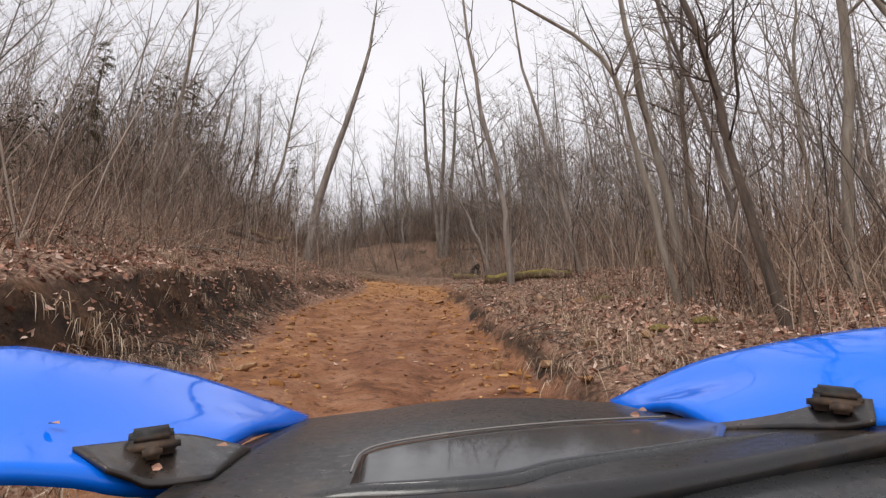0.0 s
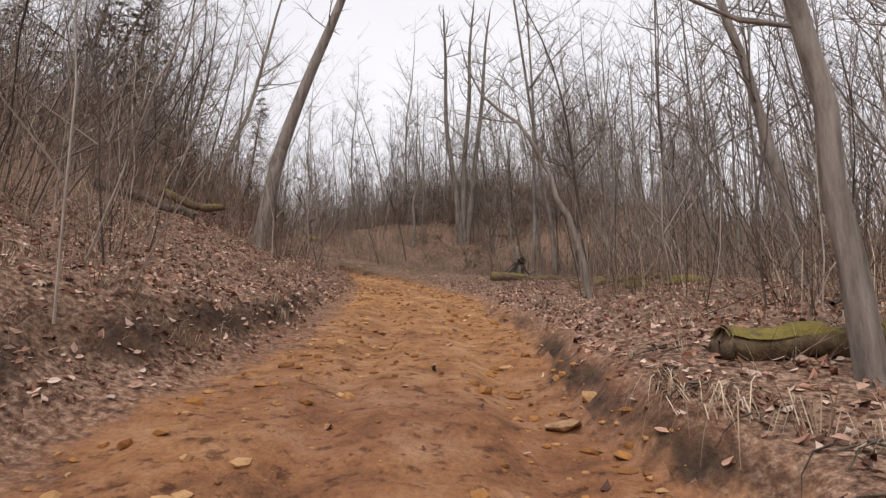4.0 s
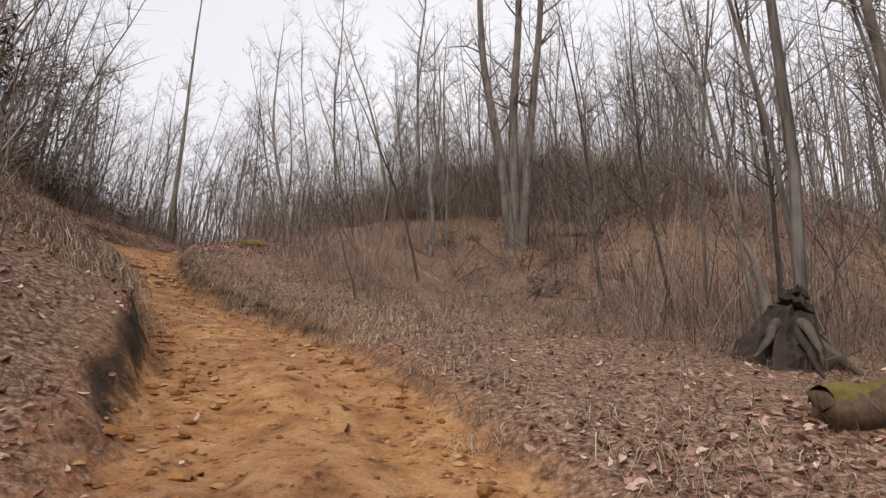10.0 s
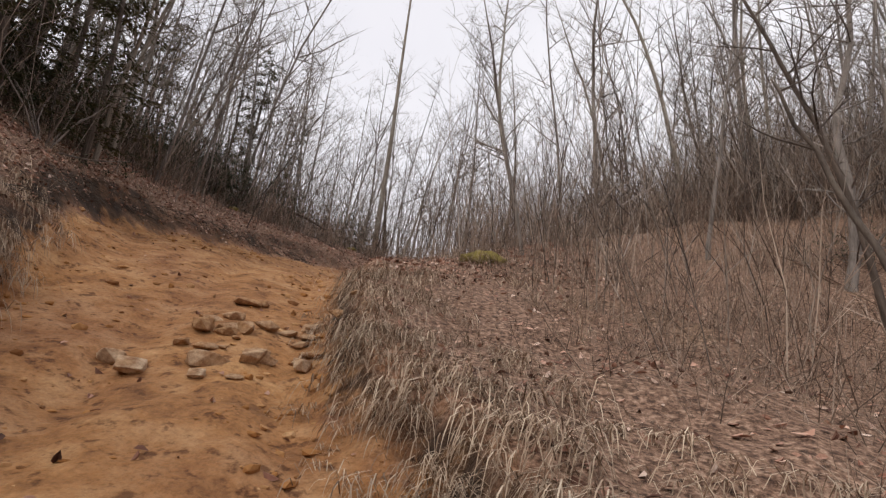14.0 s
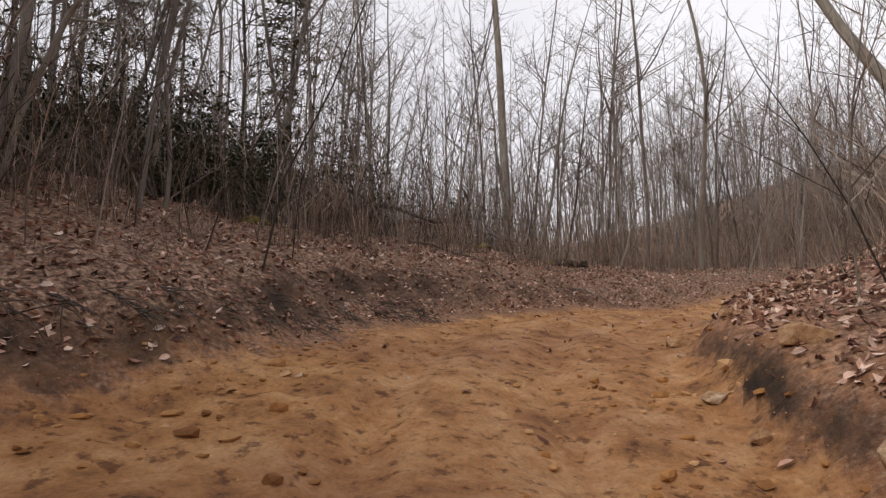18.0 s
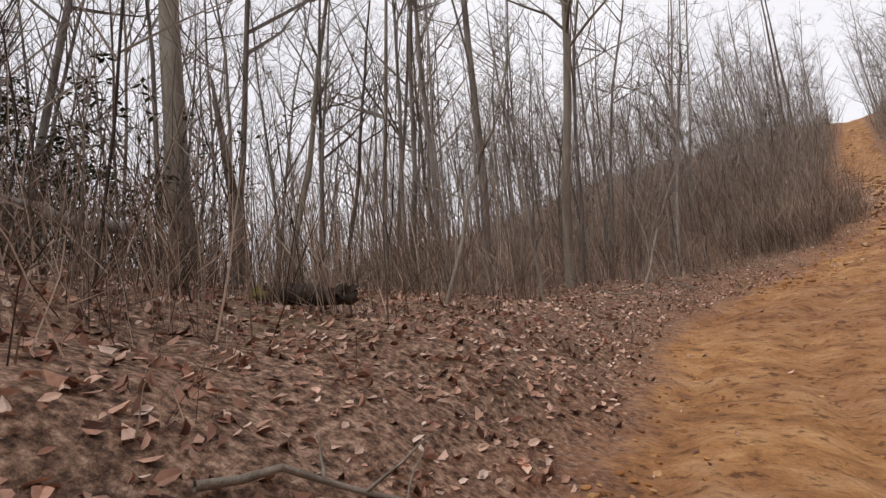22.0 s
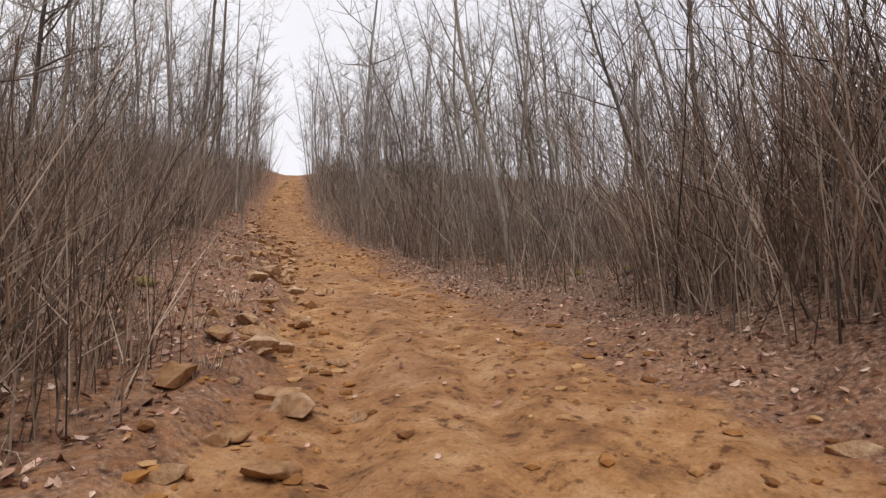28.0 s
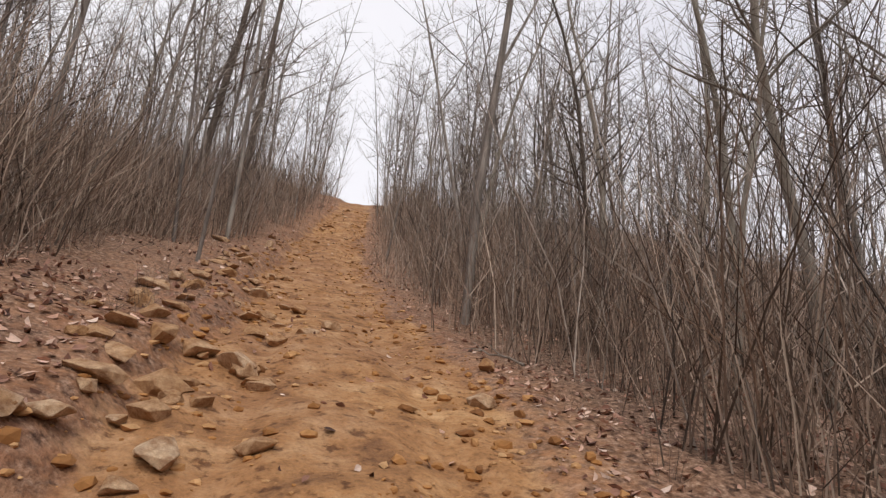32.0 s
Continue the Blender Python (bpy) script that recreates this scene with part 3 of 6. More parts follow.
# ---- standing trees that can be told apart ----
def leaning_tree(name, x, y, line, radius, label, mat, seed, limbs=8, twigs=3, start=0.45):
    """A single crooked trunk along a line of (right, back, up) offsets from its foot."""
    r = np.random.default_rng(seed)
    n = 14
    p = resample(line, n)
    p[1:-1] += r.normal(0, 0.02, (n - 2, 3))
    q = radius * (1 - np.linspace(0, 1, n)) ** 0.6 + 0.006
    q *= 1 + 0.35 * np.exp(-np.arange(n) * 1.3)
    out = []
    for _ in range(limbs):
        i = r.integers(int(start * n), n - 1)
        b, ln = r.uniform(0, 2 * np.pi), r.uniform(0.7, 2.4)
        lp, lr = limb(p[i], (np.cos(b), np.sin(b), r.uniform(0.2, 1.2)), ln, min(q[i] * 0.5, 0.02), 6, 0.14, 0.04, r)
        out.append(tube(lp, lr, 4))
        for _ in range(twigs):
            j, c = r.integers(1, 5), r.uniform(0, 2 * np.pi)
            tp, tr = limb(lp[j], (np.cos(c), np.sin(c), r.uniform(0.2, 1.2)), ln * 0.45, lr[j] * 0.6, 4, 0.16, 0.03, r)
            out.append(tube(tp, tr, 3))
    root = new(name)
    root.location = (x, y, height_at(x, y) - 0.05)
    tagged(root, label, "tree")
    part("trunk", mesh_from("trunk", *tube(p, q, 10), mat), None, root)
    tagged(part("crown", mesh_from("crown", *joined(out), mat), None, root), kind="stuff")
    return root


leaning_tree("tree", -7.0, 27.6, [(0, 0, -0.4), (0.1, 0, 1.2), (0.35, 0, 3.2), (0.95, 0, 5.6), (1.9, 0, 8.5), (2.7, 0.1, 12), (3.1, 0.2, 16)], 0.25,
             "thick grey leaning tree on the leafy bank", BARK, 11, 14, 4, 0.5)
leaning_tree("tree", 1.85, 22.6, [(0, 0, -0.3), (-0.1, 0, 0.8), (-0.4, 0, 1.7), (-0.75, 0, 2.5), (-1.1, 0, 3.3), (-1.6, 0.1, 4.1), (-2.4, 0.3, 4.8), (-2.9, 0.4, 6.2)], 0.065,
             "slender tree bent in an arch over the trail", BARK, 12, 9, 3, 0.5)
leaning_tree("tree", 4.2, 9.3, [(0, 0, -0.3), (-0.2, 0, 1.5), (-0.45, 0, 3.3), (-0.7, 0, 5.0), (-0.85, 0.1, 7.5), (-1.0, 0.2, 10)], 0.075,
             "thin pale tree leaning from the bank edge", BARK_PALE, 13, 9, 3, 0.3)
leaning_tree("tree", 3.9, 9.0, [(0, 0, -0.3), (-0.25, 0, 1.5), (-0.6, 0, 3.2), (-0.9, 0.1, 4.4), (-2.2, 0.2, 5.6), (-3.3, 0.4, 6.2)], 0.055,
             "thin pale tree with a top bent sideways", BARK_PALE, 14, 7, 3, 0.4)
leaning_tree("tree", 1.9, 14.9, [(0, 0, -0.3), (-0.1, 0, 1.2), (-0.3, 0, 2.8), (-0.75, 0, 5), (-1.2, 0.1, 8), (-1.5, 0.3, 11)], 0.095,
             "slender grey tree beside a mossy log", BARK, 15, 9, 3, 0.4)
leaning_tree("tree", 5.0, 20.5, [(0, 0, -0.3), (-0.2, 0, 1.5), (-0.6, 0, 3.5), (-1.2, 0, 6), (-1.9, 0.1, 9), (-2.3, 0.3, 13)], 0.11,
             "grey tree leaning over the thicket", BARK, 16, 9, 3, 0.4)
leaning_tree("tree", -24.75, 66.8, [(0, 0, -0.4), (0, 0, 3), (0.05, 0, 8), (0.0, 0, 14), (0.1, 0, 22)], 0.20,
             "tall straight grey tree above the leaf litter", BARK_PALE, 17, 9, 3, 0.7)
leaning_tree("tree", -27.6, 72.6, [(0, 0, -0.4), (-0.1, 0, 2), (-0.3, 0, 4), (-0.6, 0, 6.6)], 0.2,
             "dead broken-off snag in the thicket", BARK_DARK, 18, 2, 1, 0.6)
leaning_tree("tree", -20.6, 46.6, [(0, 0, -0.3), (0.2, 0, 1.5), (0.6, 0, 3.4), (0.9, 0, 5.5), (1.2, 0, 9)], 0.06,
             "pale slanting sapling on the top of the bank", BARK_PALE, 19, 6, 3, 0.4)
leaning_tree("tree", -19.6, 69.1, [(0, 0, -0.2), (0.02, 0, 0.8), (-0.02, 0, 1.6), (0.03, 0, 2.6)], 0.022,
             "thin white dead sapling at the edge of the litter", BARK_PALE, 27, 3, 1, 0.5)
leaning_tree("tree", -20.7, 66.4, [(0, 0, -0.2), (0.35, 0.1, 0.7), (0.6, 0.15, 1.5), (1.1, 0.3, 2.6), (1.5, 0.4, 3.8)], 0.026,
             "pale sapling slanting out of the leaf litter", BARK_PALE, 28, 5, 2, 0.4)
leaning_tree("tree", -5.3, 42.4, [(0, 0, -0.2), (-0.3, 0.1, 0.9), (-0.75, 0.3, 2.0), (-1.1, 0.5, 3.0)], 0.028,
             "dead slanting sapling in the dry grass", BARK_DARK, 29, 3, 1, 0.5)
leaning_tree("tree", -17.6, 73.6, [(0, 0, -0.2), (0.5, 0.1, 1.0), (1.0, 0.3, 2.2), (1.7, 0.4, 3.3)], 0.026,
             "pale sapling leaning through the thicket", BARK_PALE, 31, 4, 2, 0.4)
for k, (x, y, lean) in enumerate([(6.95, 113.60, -0.10), (9.25, 117.50, -0.05)]):
    leaning_tree("tree", x - 5.6, y + 2.0, [(0, 0, -0.4), (lean * -2, 0, 3), (lean * -6, 0, 8), (lean * -9, 0, 14), (lean * -11, 0, 20)], 0.16,
                 "tall dark pole-like tree at the edge of the trail", BARK_DARK, 21 + k, 8, 3, 0.6)
leaning_tree("tree", 7.45, 88.30, [(0, 0, -0.4), (0.1, 0, 2), (-0.1, 0, 4.5), (0.2, 0, 8), (0.1, 0, 13)], 0.10,
             "dark slender tree in the roadside thicket", BARK_DARK, 25, 12, 4, 0.35)
leaning_tree("tree", -4.2, 51.0, [(0, 0, -0.4), (0.1, 0, 1.6), (-0.1, 0, 3.4), (0.25, 0, 6), (0.1, 0, 9.5)], 0.10,
             "spreading bare tree among tangled vines", BARK, 26, 22, 5, 0.18)

triple = new("tree")
triple.location = (-0.4, 53.2, height_at(-0.4, 53.2) - 0.1)
tagged(triple, "large grey tree with three trunks from one base", "tree")
r3 = np.random.default_rng(5)
crown = []
for k, (line, rad) in enumerate([([(-0.2, 0, -0.4), (-0.5, 0, 2.6), (-0.95, 0, 5.5), (-1.7, 0.1, 10), (-2.0, 0.2, 16), (-2.4, 0.2, 21)], 0.26),
                                 ([(0.02, 0.1, -0.4), (-0.1, 0.1, 3), (-0.15, 0.1, 7), (0.1, 0.2, 12), (0.0, 0.3, 17), (0.3, 0.3, 22)], 0.25),
                                 ([(0.25, -0.05, -0.4), (0.45, 0, 3), (0.75, 0, 7), (1.15, 0, 12), (1.3, 0.1, 17), (1.7, 0.2, 21)], 0.23)]):
    p = resample(line, 16)
    q = rad * (1 - np.linspace(0, 1, 16)) ** 0.55 + 0.01
    part("trunk", mesh_from("trunk", *tube(p, q * (1 + 0.3 * np.exp(-np.arange(16.0))), 12), BARK_OLD), None, triple)
    for _ in range(16):
        i, b = r3.integers(6, 15), r3.uniform(0, 6.28)
        ln = r3.uniform(1.5, 4.0)
        lp, lr = limb(p[i], (np.cos(b), np.sin(b), r3.uniform(0.4, 1.5)), ln, min(q[i] * 0.5, 0.05), 7, 0.12, 0.05, r3)
        crown.append(tube(lp, lr, 4))
        for _ in range(6):
            j, c = r3.integers(1, 6), r3.uniform(0, 6.28)
            tp, tr = limb(lp[j], (np.cos(c), np.sin(c), r3.uniform(0.3, 1.4)), ln * r3.uniform(0.25, 0.5), lr[j] * 0.6, 5, 0.15, 0.03, r3)
            crown.append(tube(tp, tr, 3))
tagged(part("crown", mesh_from("crown", *joined(crown), BARK_OLD), None, triple), kind="stuff")


def ring_places(n, near, far, r, lo=0, hi=329, power=1.0, glades=(), thin=True, hold=True):
    """Random places beside the trail, near to far metres beyond its edge, off every other bend of it."""
    i = r.integers(lo, hi + 1, n)
    s = r.choice([-1, 1], n)
    d = near + (far - near) * r.uniform(0, 1, n) ** power
    edge = np.where(s > 0, WIDE_L[i], WIDE_R[i])
    j = r.uniform(-0.6, 0.6, n)
    x = LINE[i, 0] + LEFT[i, 0] * s * (edge + d) + WAY2[i, 0] * j
    y = LINE[i, 1] + LEFT[i, 1] * s * (edge + d) + WAY2[i, 1] * j
    z, bare, side = land(x, y)
    ok = (y > 3) & (bare < 0.12) & (np.abs(side) > near + 0.6) & (np.abs(side) < far + 5)
    if thin:
        shoulder = np.interp(DIST[i], [0, 12, 30, 60, 70, 76, 89, 95, 104, 109, 130, 140], [0.3, 0.4, 0.5, 0.6, 0.9, 2.0, 2.4, 2.1, 1.4, 2.9, 2.4, 0])
        ok &= (side < 0) | (side - edge > shoulder)
        ok &= (side > 0) | (-side - edge > np.interp(DIST[i], [0, 12, 30, 45, 60, 104, 110, 120, 135], [1.0, 2.6, 2.6, 1.2, 0.5, 0.4, 1.7, 1.5, 0]))
        ok &= ~((x < -3.5) & (y < 25) & (r.random(n) < 0.72))
        ok &= ~((x < -7) & (y < 34) & (r.random(n) < 0.6))
        ok &= ~((x > 2.5) & (x < 9) & (y < 30) & (r.random(n) < 0.5))
        ok &= ~((side < 0) & (side > -15) & (y > 31) & (y < 56) & (x > -14) & (x < 3) & (r.random(n) < 0.6))
    if hold:
        e = np.abs(side) - np.where(side > 0, WIDE_L[i], WIDE_R[i])
        open_right = np.interp(DIST[i], [34, 40, 50, 58, 64, 68], [0, 3.2, 4.4, 3.8, 2.8, 0])
        open_left = np.interp(DIST[i], [44, 50, 58, 63, 66], [0, 2.2, 2.8, 2.2, 0])
        ok &= e > np.where(side > 0, open_left, open_right) * r.uniform(0.75, 1.1, n)
    for (ax, ay), (bx, by) in glades:
        u = np.clip(((x - ax) * (bx - ax) + (y - ay) * (by - ay)) / ((bx - ax) ** 2 + (by - ay) ** 2), 0, 1)
        ok &= (x - ax - u * (bx - ax)) ** 2 + (y - ay - u * (by - ay)) ** 2 > 1.6 ** 2
    return np.stack([x, y, z], 1)[ok], side[ok]


def to_light(places, amount, spread, r):
    """Slants of stems: most lean out over the open trail, those further off less."""
    out = r.normal(0, spread, (len(places), 2))
    for a in range(0, len(places), 4000):
        p = places[a:a + 4000]
        d2 = (p[:, 0:1] - LINE[:, 0]) ** 2 + (p[:, 1:2] - LINE[:, 1]) ** 2
        near = np.argmin(d2, 1)
        e = np.sqrt(d2[np.arange(len(p)), near])
        way = (LINE[near, :2] - p[:, :2]) / (e[:, None] + 0.1)
        out[a:a + 4000] += way * (amount * smoothstep(1.5, 6, e) * (1 - 0.75 * smoothstep(13, 30, e)) * np.interp(p[:, 1], [80, 100, 112], [1, 0.5, 0.05]) * r.uniform(0.4, 1.5, len(p)))[:, None]
    size = np.linalg.norm(out, axis=1, keepdims=True)
    return out * np.minimum(1, 0.27 / (size + 1e-6))


def shrinking(places, side, low, near, far):
    """Growth that is low beside the trail and full-sized further off."""
    return low + (1 - low) * smoothstep(near, far, beyond_edge(places[:, 0], places[:, 1], side))


def stretch(a, b):
    return int(np.argmin(np.abs(DIST - a))), int(np.argmin(np.abs(DIST - b)))


# gaps in the tree cover
GLADES = [((-1.5, 16), (-0.6, 51.5)), ((-2.5, 14), (-6.9, 34)), ((-4.5, 16), (-9.5, 34)), ((-1.2, 12), (-6.6, 26.5)), ((-5, 36), (-0.6, 52)), ((-15, 48), (-25.6, 67)), ((-18.5, 55), (-25.8, 67)), ((-9, 42), (-25.4, 67))]

VIEWS = [((-3.5, 36), (-0.6, 51.5)), ((-1.5, 33), (-0.2, 51)), ((-6.5, 40), (-0.9, 52)), ((-3, 19), (-8.6, 26.0)), ((-1.5, 24), (1.6, 34.6)), ((-0.5, 25), (3.4, 33.0)), ((0, 25), (5.6, 32.4)), ((1, 28), (5.5, 30.0))]

# trees near the trail, one by one
NEAR_LABELS = ["slender bare grey tree in the winter thicket", "thin dark bare tree in the winter thicket", "pale bare tree in the winter thicket"]
near_models = []
for k in range(9):
    far_off = tree_thing(0, -300, [9, 12, 14, 8, 11, 15, 10, 13, 7.5][k], [0.05, 0.07, 0.085, 0.045, 0.06, 0.10, 0.055, 0.075, 0.04][k], NEAR_LABELS[k % 3],
                         (BARK, BARK_DARK, BARK_PALE)[k % 3], "bare trees along the trail", 100 + k, limbs=17, twigs=7, sides=7, start=0.25, wander=0.05)
    near_models.append(far_off)
r = np.random.default_rng(31)
spots, sides = ring_places(420, 2.8, 11, r, 20, 300, glades=GLADES)
used = []
for (x, y, z), sd in zip(spots, sides):
    if any((x - a) ** 2 + (y - b) ** 2 < 2.2 for a, b in used) or len(used) >= 170 or (sd > 0 and 88 < y < 122 and r.random() < 0.7) or (54 < y < 92 and abs(sd) < 9 and r.random() < 0.9) or (18 < y < 52 and -11 < sd < 0 and r.random() < 0.55):
        continue
    used.append((x, y))
    m = near_models[r.integers(9)]
    tip = to_light(np.array([(x, y, z)]), 0.14, 0.06, r)[0]
    t = Matrix.Translation((x, y, z - 0.05)) @ Euler((-tip[1], tip[0], 0)).to_matrix().to_4x4() @ Euler((0, 0, r.uniform(0, 6.28))).to_matrix().to_4x4() @ Matrix.Scale(r.uniform(0.75, 1.2), 4)
    copy_thing(m, t)
for m in near_models:
    for o in m.children:
        bpy.data.objects.remove(o)
    bpy.data.objects.remove(m)

# ---- woods, thicket and undergrowth that nobody could count ----
def light_tree(height, radius, r, limbs, twigs):
    """A bare tree of few faces."""
    p, q = limb((0, 0, -0.35), (r.normal(0, 0.03), r.normal(0, 0.03), 1), height, radius, 7, 0.04, 0.01, r)
    out = [tube(p, q, 4 if twigs else 3)]
    for _ in range(limbs):
        u = r.uniform(0.28, 0.97)
        i = min(int(u * 6), 5)
        at, b = p[i] + (p[i + 1] - p[i]) * (u * 6 - i), r.uniform(0, 6.28)
        ln = height * r.uniform(0.10, 0.27) * (1.25 - u * 0.75)
        lp, lr = limb(at, (np.cos(b), np.sin(b), r.uniform(0.5, 1.6)), ln, min(q[i] * 0.45, 0.008 * ln + 0.004), 4, 0.16, 0.06, r)
        out.append(ribbon(lp, lr * 1.15, r.uniform(0, 6.28)))
        for _ in range(twigs):
            c, j = r.uniform(0, 6.28), r.integers(1, 3)
            tp, tr = limb(lp[j], (np.cos(c), np.sin(c), r.uniform(0.3, 1.4)), ln * r.uniform(0.3, 0.6), lr[j] * 0.6, 2, 0.1, 0.03, r)
            out.append(ribbon(tp, tr + 0.0015, r.uniform(0, 6.28)))
    return joined(out)


r = np.random.default_rng(41)
wood_shapes = [light_tree(h, w, r, 17, 6) for h, w in ((10, 0.042), (12, 0.052), (14, 0.066), (9, 0.036), (16, 0.08), (11, 0.042))]
places, side = ring_places(1250, 3.5, 34, r, power=0.7, glades=GLADES)
side_wood, ss = ring_places(130, 4.5, 16, r, *stretch(35, 48), thin=False, glades=GLADES + VIEWS)
side_wood = side_wood[(ss < 0) & (side_wood[:, 0] > 2.5)]
hill, hs = ring_places(900, 5, 24, r, *stretch(84, 108))
extra = [side_wood, hill[hs < 0], ring_places(190, 0.8, 9, r, *stretch(128, 168), thin=False)[0], ring_places(300, 3.5, 20, r, *stretch(70, 112))[0], ring_places(260, 4, 26, r, *stretch(30, 62))[0], ring_places(110, 4.0, 16, r, *stretch(12, 40), glades=GLADES)[0]]
places = np.concatenate([places, *extra])
# fewer trees inside the bend and on the brushy slope above the rocky climb
drop = (places[:, 0] > -14) & (places[:, 0] < 9) & (places[:, 1] > 42) & (places[:, 1] < 78) & (r.random(len(places)) < 0.72)
near_climb = land(places[:, 0], places[:, 1])[2]
drop |= (near_climb > 0) & (near_climb < 14) & (places[:, 1] > 86) & (places[:, 1] < 122) & (r.random(len(places)) < 0.65)
drop |= (np.abs(near_climb) < 12) & (places[:, 1] > 90) & (r.random(len(places)) < 0.35)
drop |= (np.abs(near_climb) < 16) & (places[:, 1] < 32) & (r.random(len(places)) < 0.45)
drop |= (near_climb < 0) & (near_climb > -14) & (places[:, 1] > 20) & (places[:, 1] < 52) & (r.random(len(places)) < 0.45)
drop |= (places[:, 0] > -9) & (places[:, 1] > 46) & (places[:, 1] < 88) & (near_climb < -5) & (r.random(len(places)) < 0.5)
drop |= (places[:, 0] < -5) & (places[:, 1] < 36) & (r.random(len(places)) < 0.65)
places = places[~drop]
n = len(places)
stuff("woodland_trees", scattered(wood_shapes, r.integers(0, 6, n), places, r.uniform(0, 6.28, n), r.uniform(0.7, 1.25, n), to_light(places, 0.13, 0.06, r)),
      BARK, "dense bare grey-brown winter trees on the slope", "trees")
places, side = ring_places(520, 3.0, 18, r, *stretch(53, 66), thin=False)
places = places[(side > 3.6) & (places[:, 1] > 42)]
n = len(places)
stuff("shaded_woods", scattered(wood_shapes, r.integers(0, 6, n), places, r.uniform(0, 6.28, n), np.stack([r.uniform(0.9, 1.5, n)] * 2 + [r.uniform(0.6, 1.0, n)], 1), r.normal(0, 0.08, (n, 2))),
      BARK_DARK, "close-set dark bare trees on the steep bank", "trees")
far_shapes = [light_tree(h, w, r, 7, 0) for h, w in ((12, 0.07), (15, 0.09), (17, 0.11), (13, 0.08))]
places, side = ring_places(2300, 30, 110, r, 0, 329, 0.8)
places = places[(places[:, 0] < -6) | (places[:, 1] < 45) | (r.random(len(places)) < 0.5)]
n = len(places)
stuff("distant_woods", scattered(far_shapes, r.integers(0, 4, n), places, r.uniform(0, 6.28, n), r.uniform(0.8, 1.25, n), r.normal(0, 0.05, (n, 2))),
      BARK, "far bare winter woods on the hillside", "woods")


def sapling_shape(height, r):
    p, q = limb((0, 0, -0.1), (r.normal(0, 0.08), r.normal(0, 0.08), 1), height, 0.0035 + height * 0.0018, 6, 0.13, 0.02, r)
    out = [tube(p, q, 3)]
    for _ in range(8):
        i, b = r.integers(1, 5), r.uniform(0, 6.28)
        at = p[i] + (p[i + 1] - p[i]) * r.random()
        lp, lr = limb(at, (np.cos(b), np.sin(b), r.uniform(0.8, 2.2)), height * r.uniform(0.14, 0.32), q[i] * 0.5, 3, 0.13, 0.05, r)
        out.append(ribbon(lp, lr + 0.001, r.uniform(0, 6.28)))
        for _ in range(2):
            c = r.uniform(0, 6.28)
            tp, tr = limb(lp[1], (np.cos(c), np.sin(c), r.uniform(0.5, 1.6)), height * 0.12, lr[1] * 0.6, 2, 0.15, 0.03, r)
            out.append(ribbon(tp, tr + 0.001, r.uniform(0, 6.28)))
    return joined(out)


r = np.random.default_rng(51)
shapes = [sapling_shape(h, r) for h in (2.6, 3.2, 4.0, 4.6, 5.2, 6.0, 3.6, 2.2)]
places, side = ring_places(5600, 1.3, 22, r, 5, 325, 1.2, glades=VIEWS)
flank, fs = ring_places(450, 2.5, 12, r, *stretch(28, 46), thin=False, glades=VIEWS)
rise, rs = ring_places(900, 4.5, 15, r, *stretch(22, 44), thin=False, glades=VIEWS + GLADES[3:4])
inside, ins = ring_places(700, 1.6, 9, r, *stretch(88, 112))
more = [rise[rs > 0], inside[ins < 0], flank[(fs < 0) & (flank[:, 0] > 2)], ring_places(900, 3.0, 20, r, *stretch(58, 84))[0], ring_places(1100, 1.2, 12, r, *stretch(104, 150))[0]]
places = np.concatenate([places, *more])
side = np.zeros(len(places))
n = len(places)
pull = to_light(places, 0.12, 0.075, r)
stuff("sapling_thicket", scattered(shapes, r.integers(0, 8, n), places, r.uniform(0, 6.28, n), r.uniform(0.7, 1.25, n), pull),
      SAPLING, "dense thicket of thin bare grey-brown saplings", "saplings")


def brush_shape(r, stems, height, spread, thick=0.9):
    out = []
    for _ in range(stems):
        a, d = r.uniform(0, 6.28), r.uniform(0, 0.35)
        p, q = limb((d * np.cos(a), d * np.sin(a), -0.05), (spread * np.cos(a) + r.normal(0, 0.25), spread * np.sin(a) + r.normal(0, 0.25), 1), height * r.uniform(0.35, 1.15), 0.0055, 3, 0.30, -0.03, r)
        out.append(ribbon(p, q * thick, r.uniform(0, 6.28)))
        c = r.uniform(0, 6.28)
        tp, tq = limb(p[1], (np.cos(c), np.sin(c), r.uniform(0.2, 1.2)), height * r.uniform(0.2, 0.45), 0.0035, 2, 0.2, 0.0, r)
        out.append(ribbon(tp, tq * thick, r.uniform(0, 6.28)))
    return joined(out)


shapes = [brush_shape(r, 10, h, s) for h, s in ((0.7, 0.5), (0.9, 0.4), (1.2, 0.3), (0.5, 0.8), (1.4, 0.25), (0.8, 0.5))]
places, side = ring_places(5400, 0.5, 17, r, 5, 325, 1.2, thin=False, glades=VIEWS[3:])
inner = (side < 0) & (places[:, 0] > -13) & (places[:, 0] < 3) & (places[:, 1] > 31) & (places[:, 1] < 54) & (r.random(len(side)) < 0.15)
places, side = places[~inner], side[~inner]
more, ms = ring_places(1500, 1.2, 15, r, *stretch(36, 64), 1.0, thin=False, glades=VIEWS[3:])
low = len(places)
places = np.concatenate([places, more[ms < 0]])
n = len(places)
size = r.uniform(0.6, 1.35, n) * shrinking(places, land(places[:, 0], places[:, 1])[2], 0.30, 0.5, 3.0)
size[low:] *= 0.7
low_places, low_side = ring_places(2000, 0.3, 7, r, *stretch(14, 66), 1.0, thin=False, hold=False)
k = len(low_places)
bend, bend_side = ring_places(1300, 1.6, 12, r, *stretch(40, 64), 0.9, thin=False, hold=False)
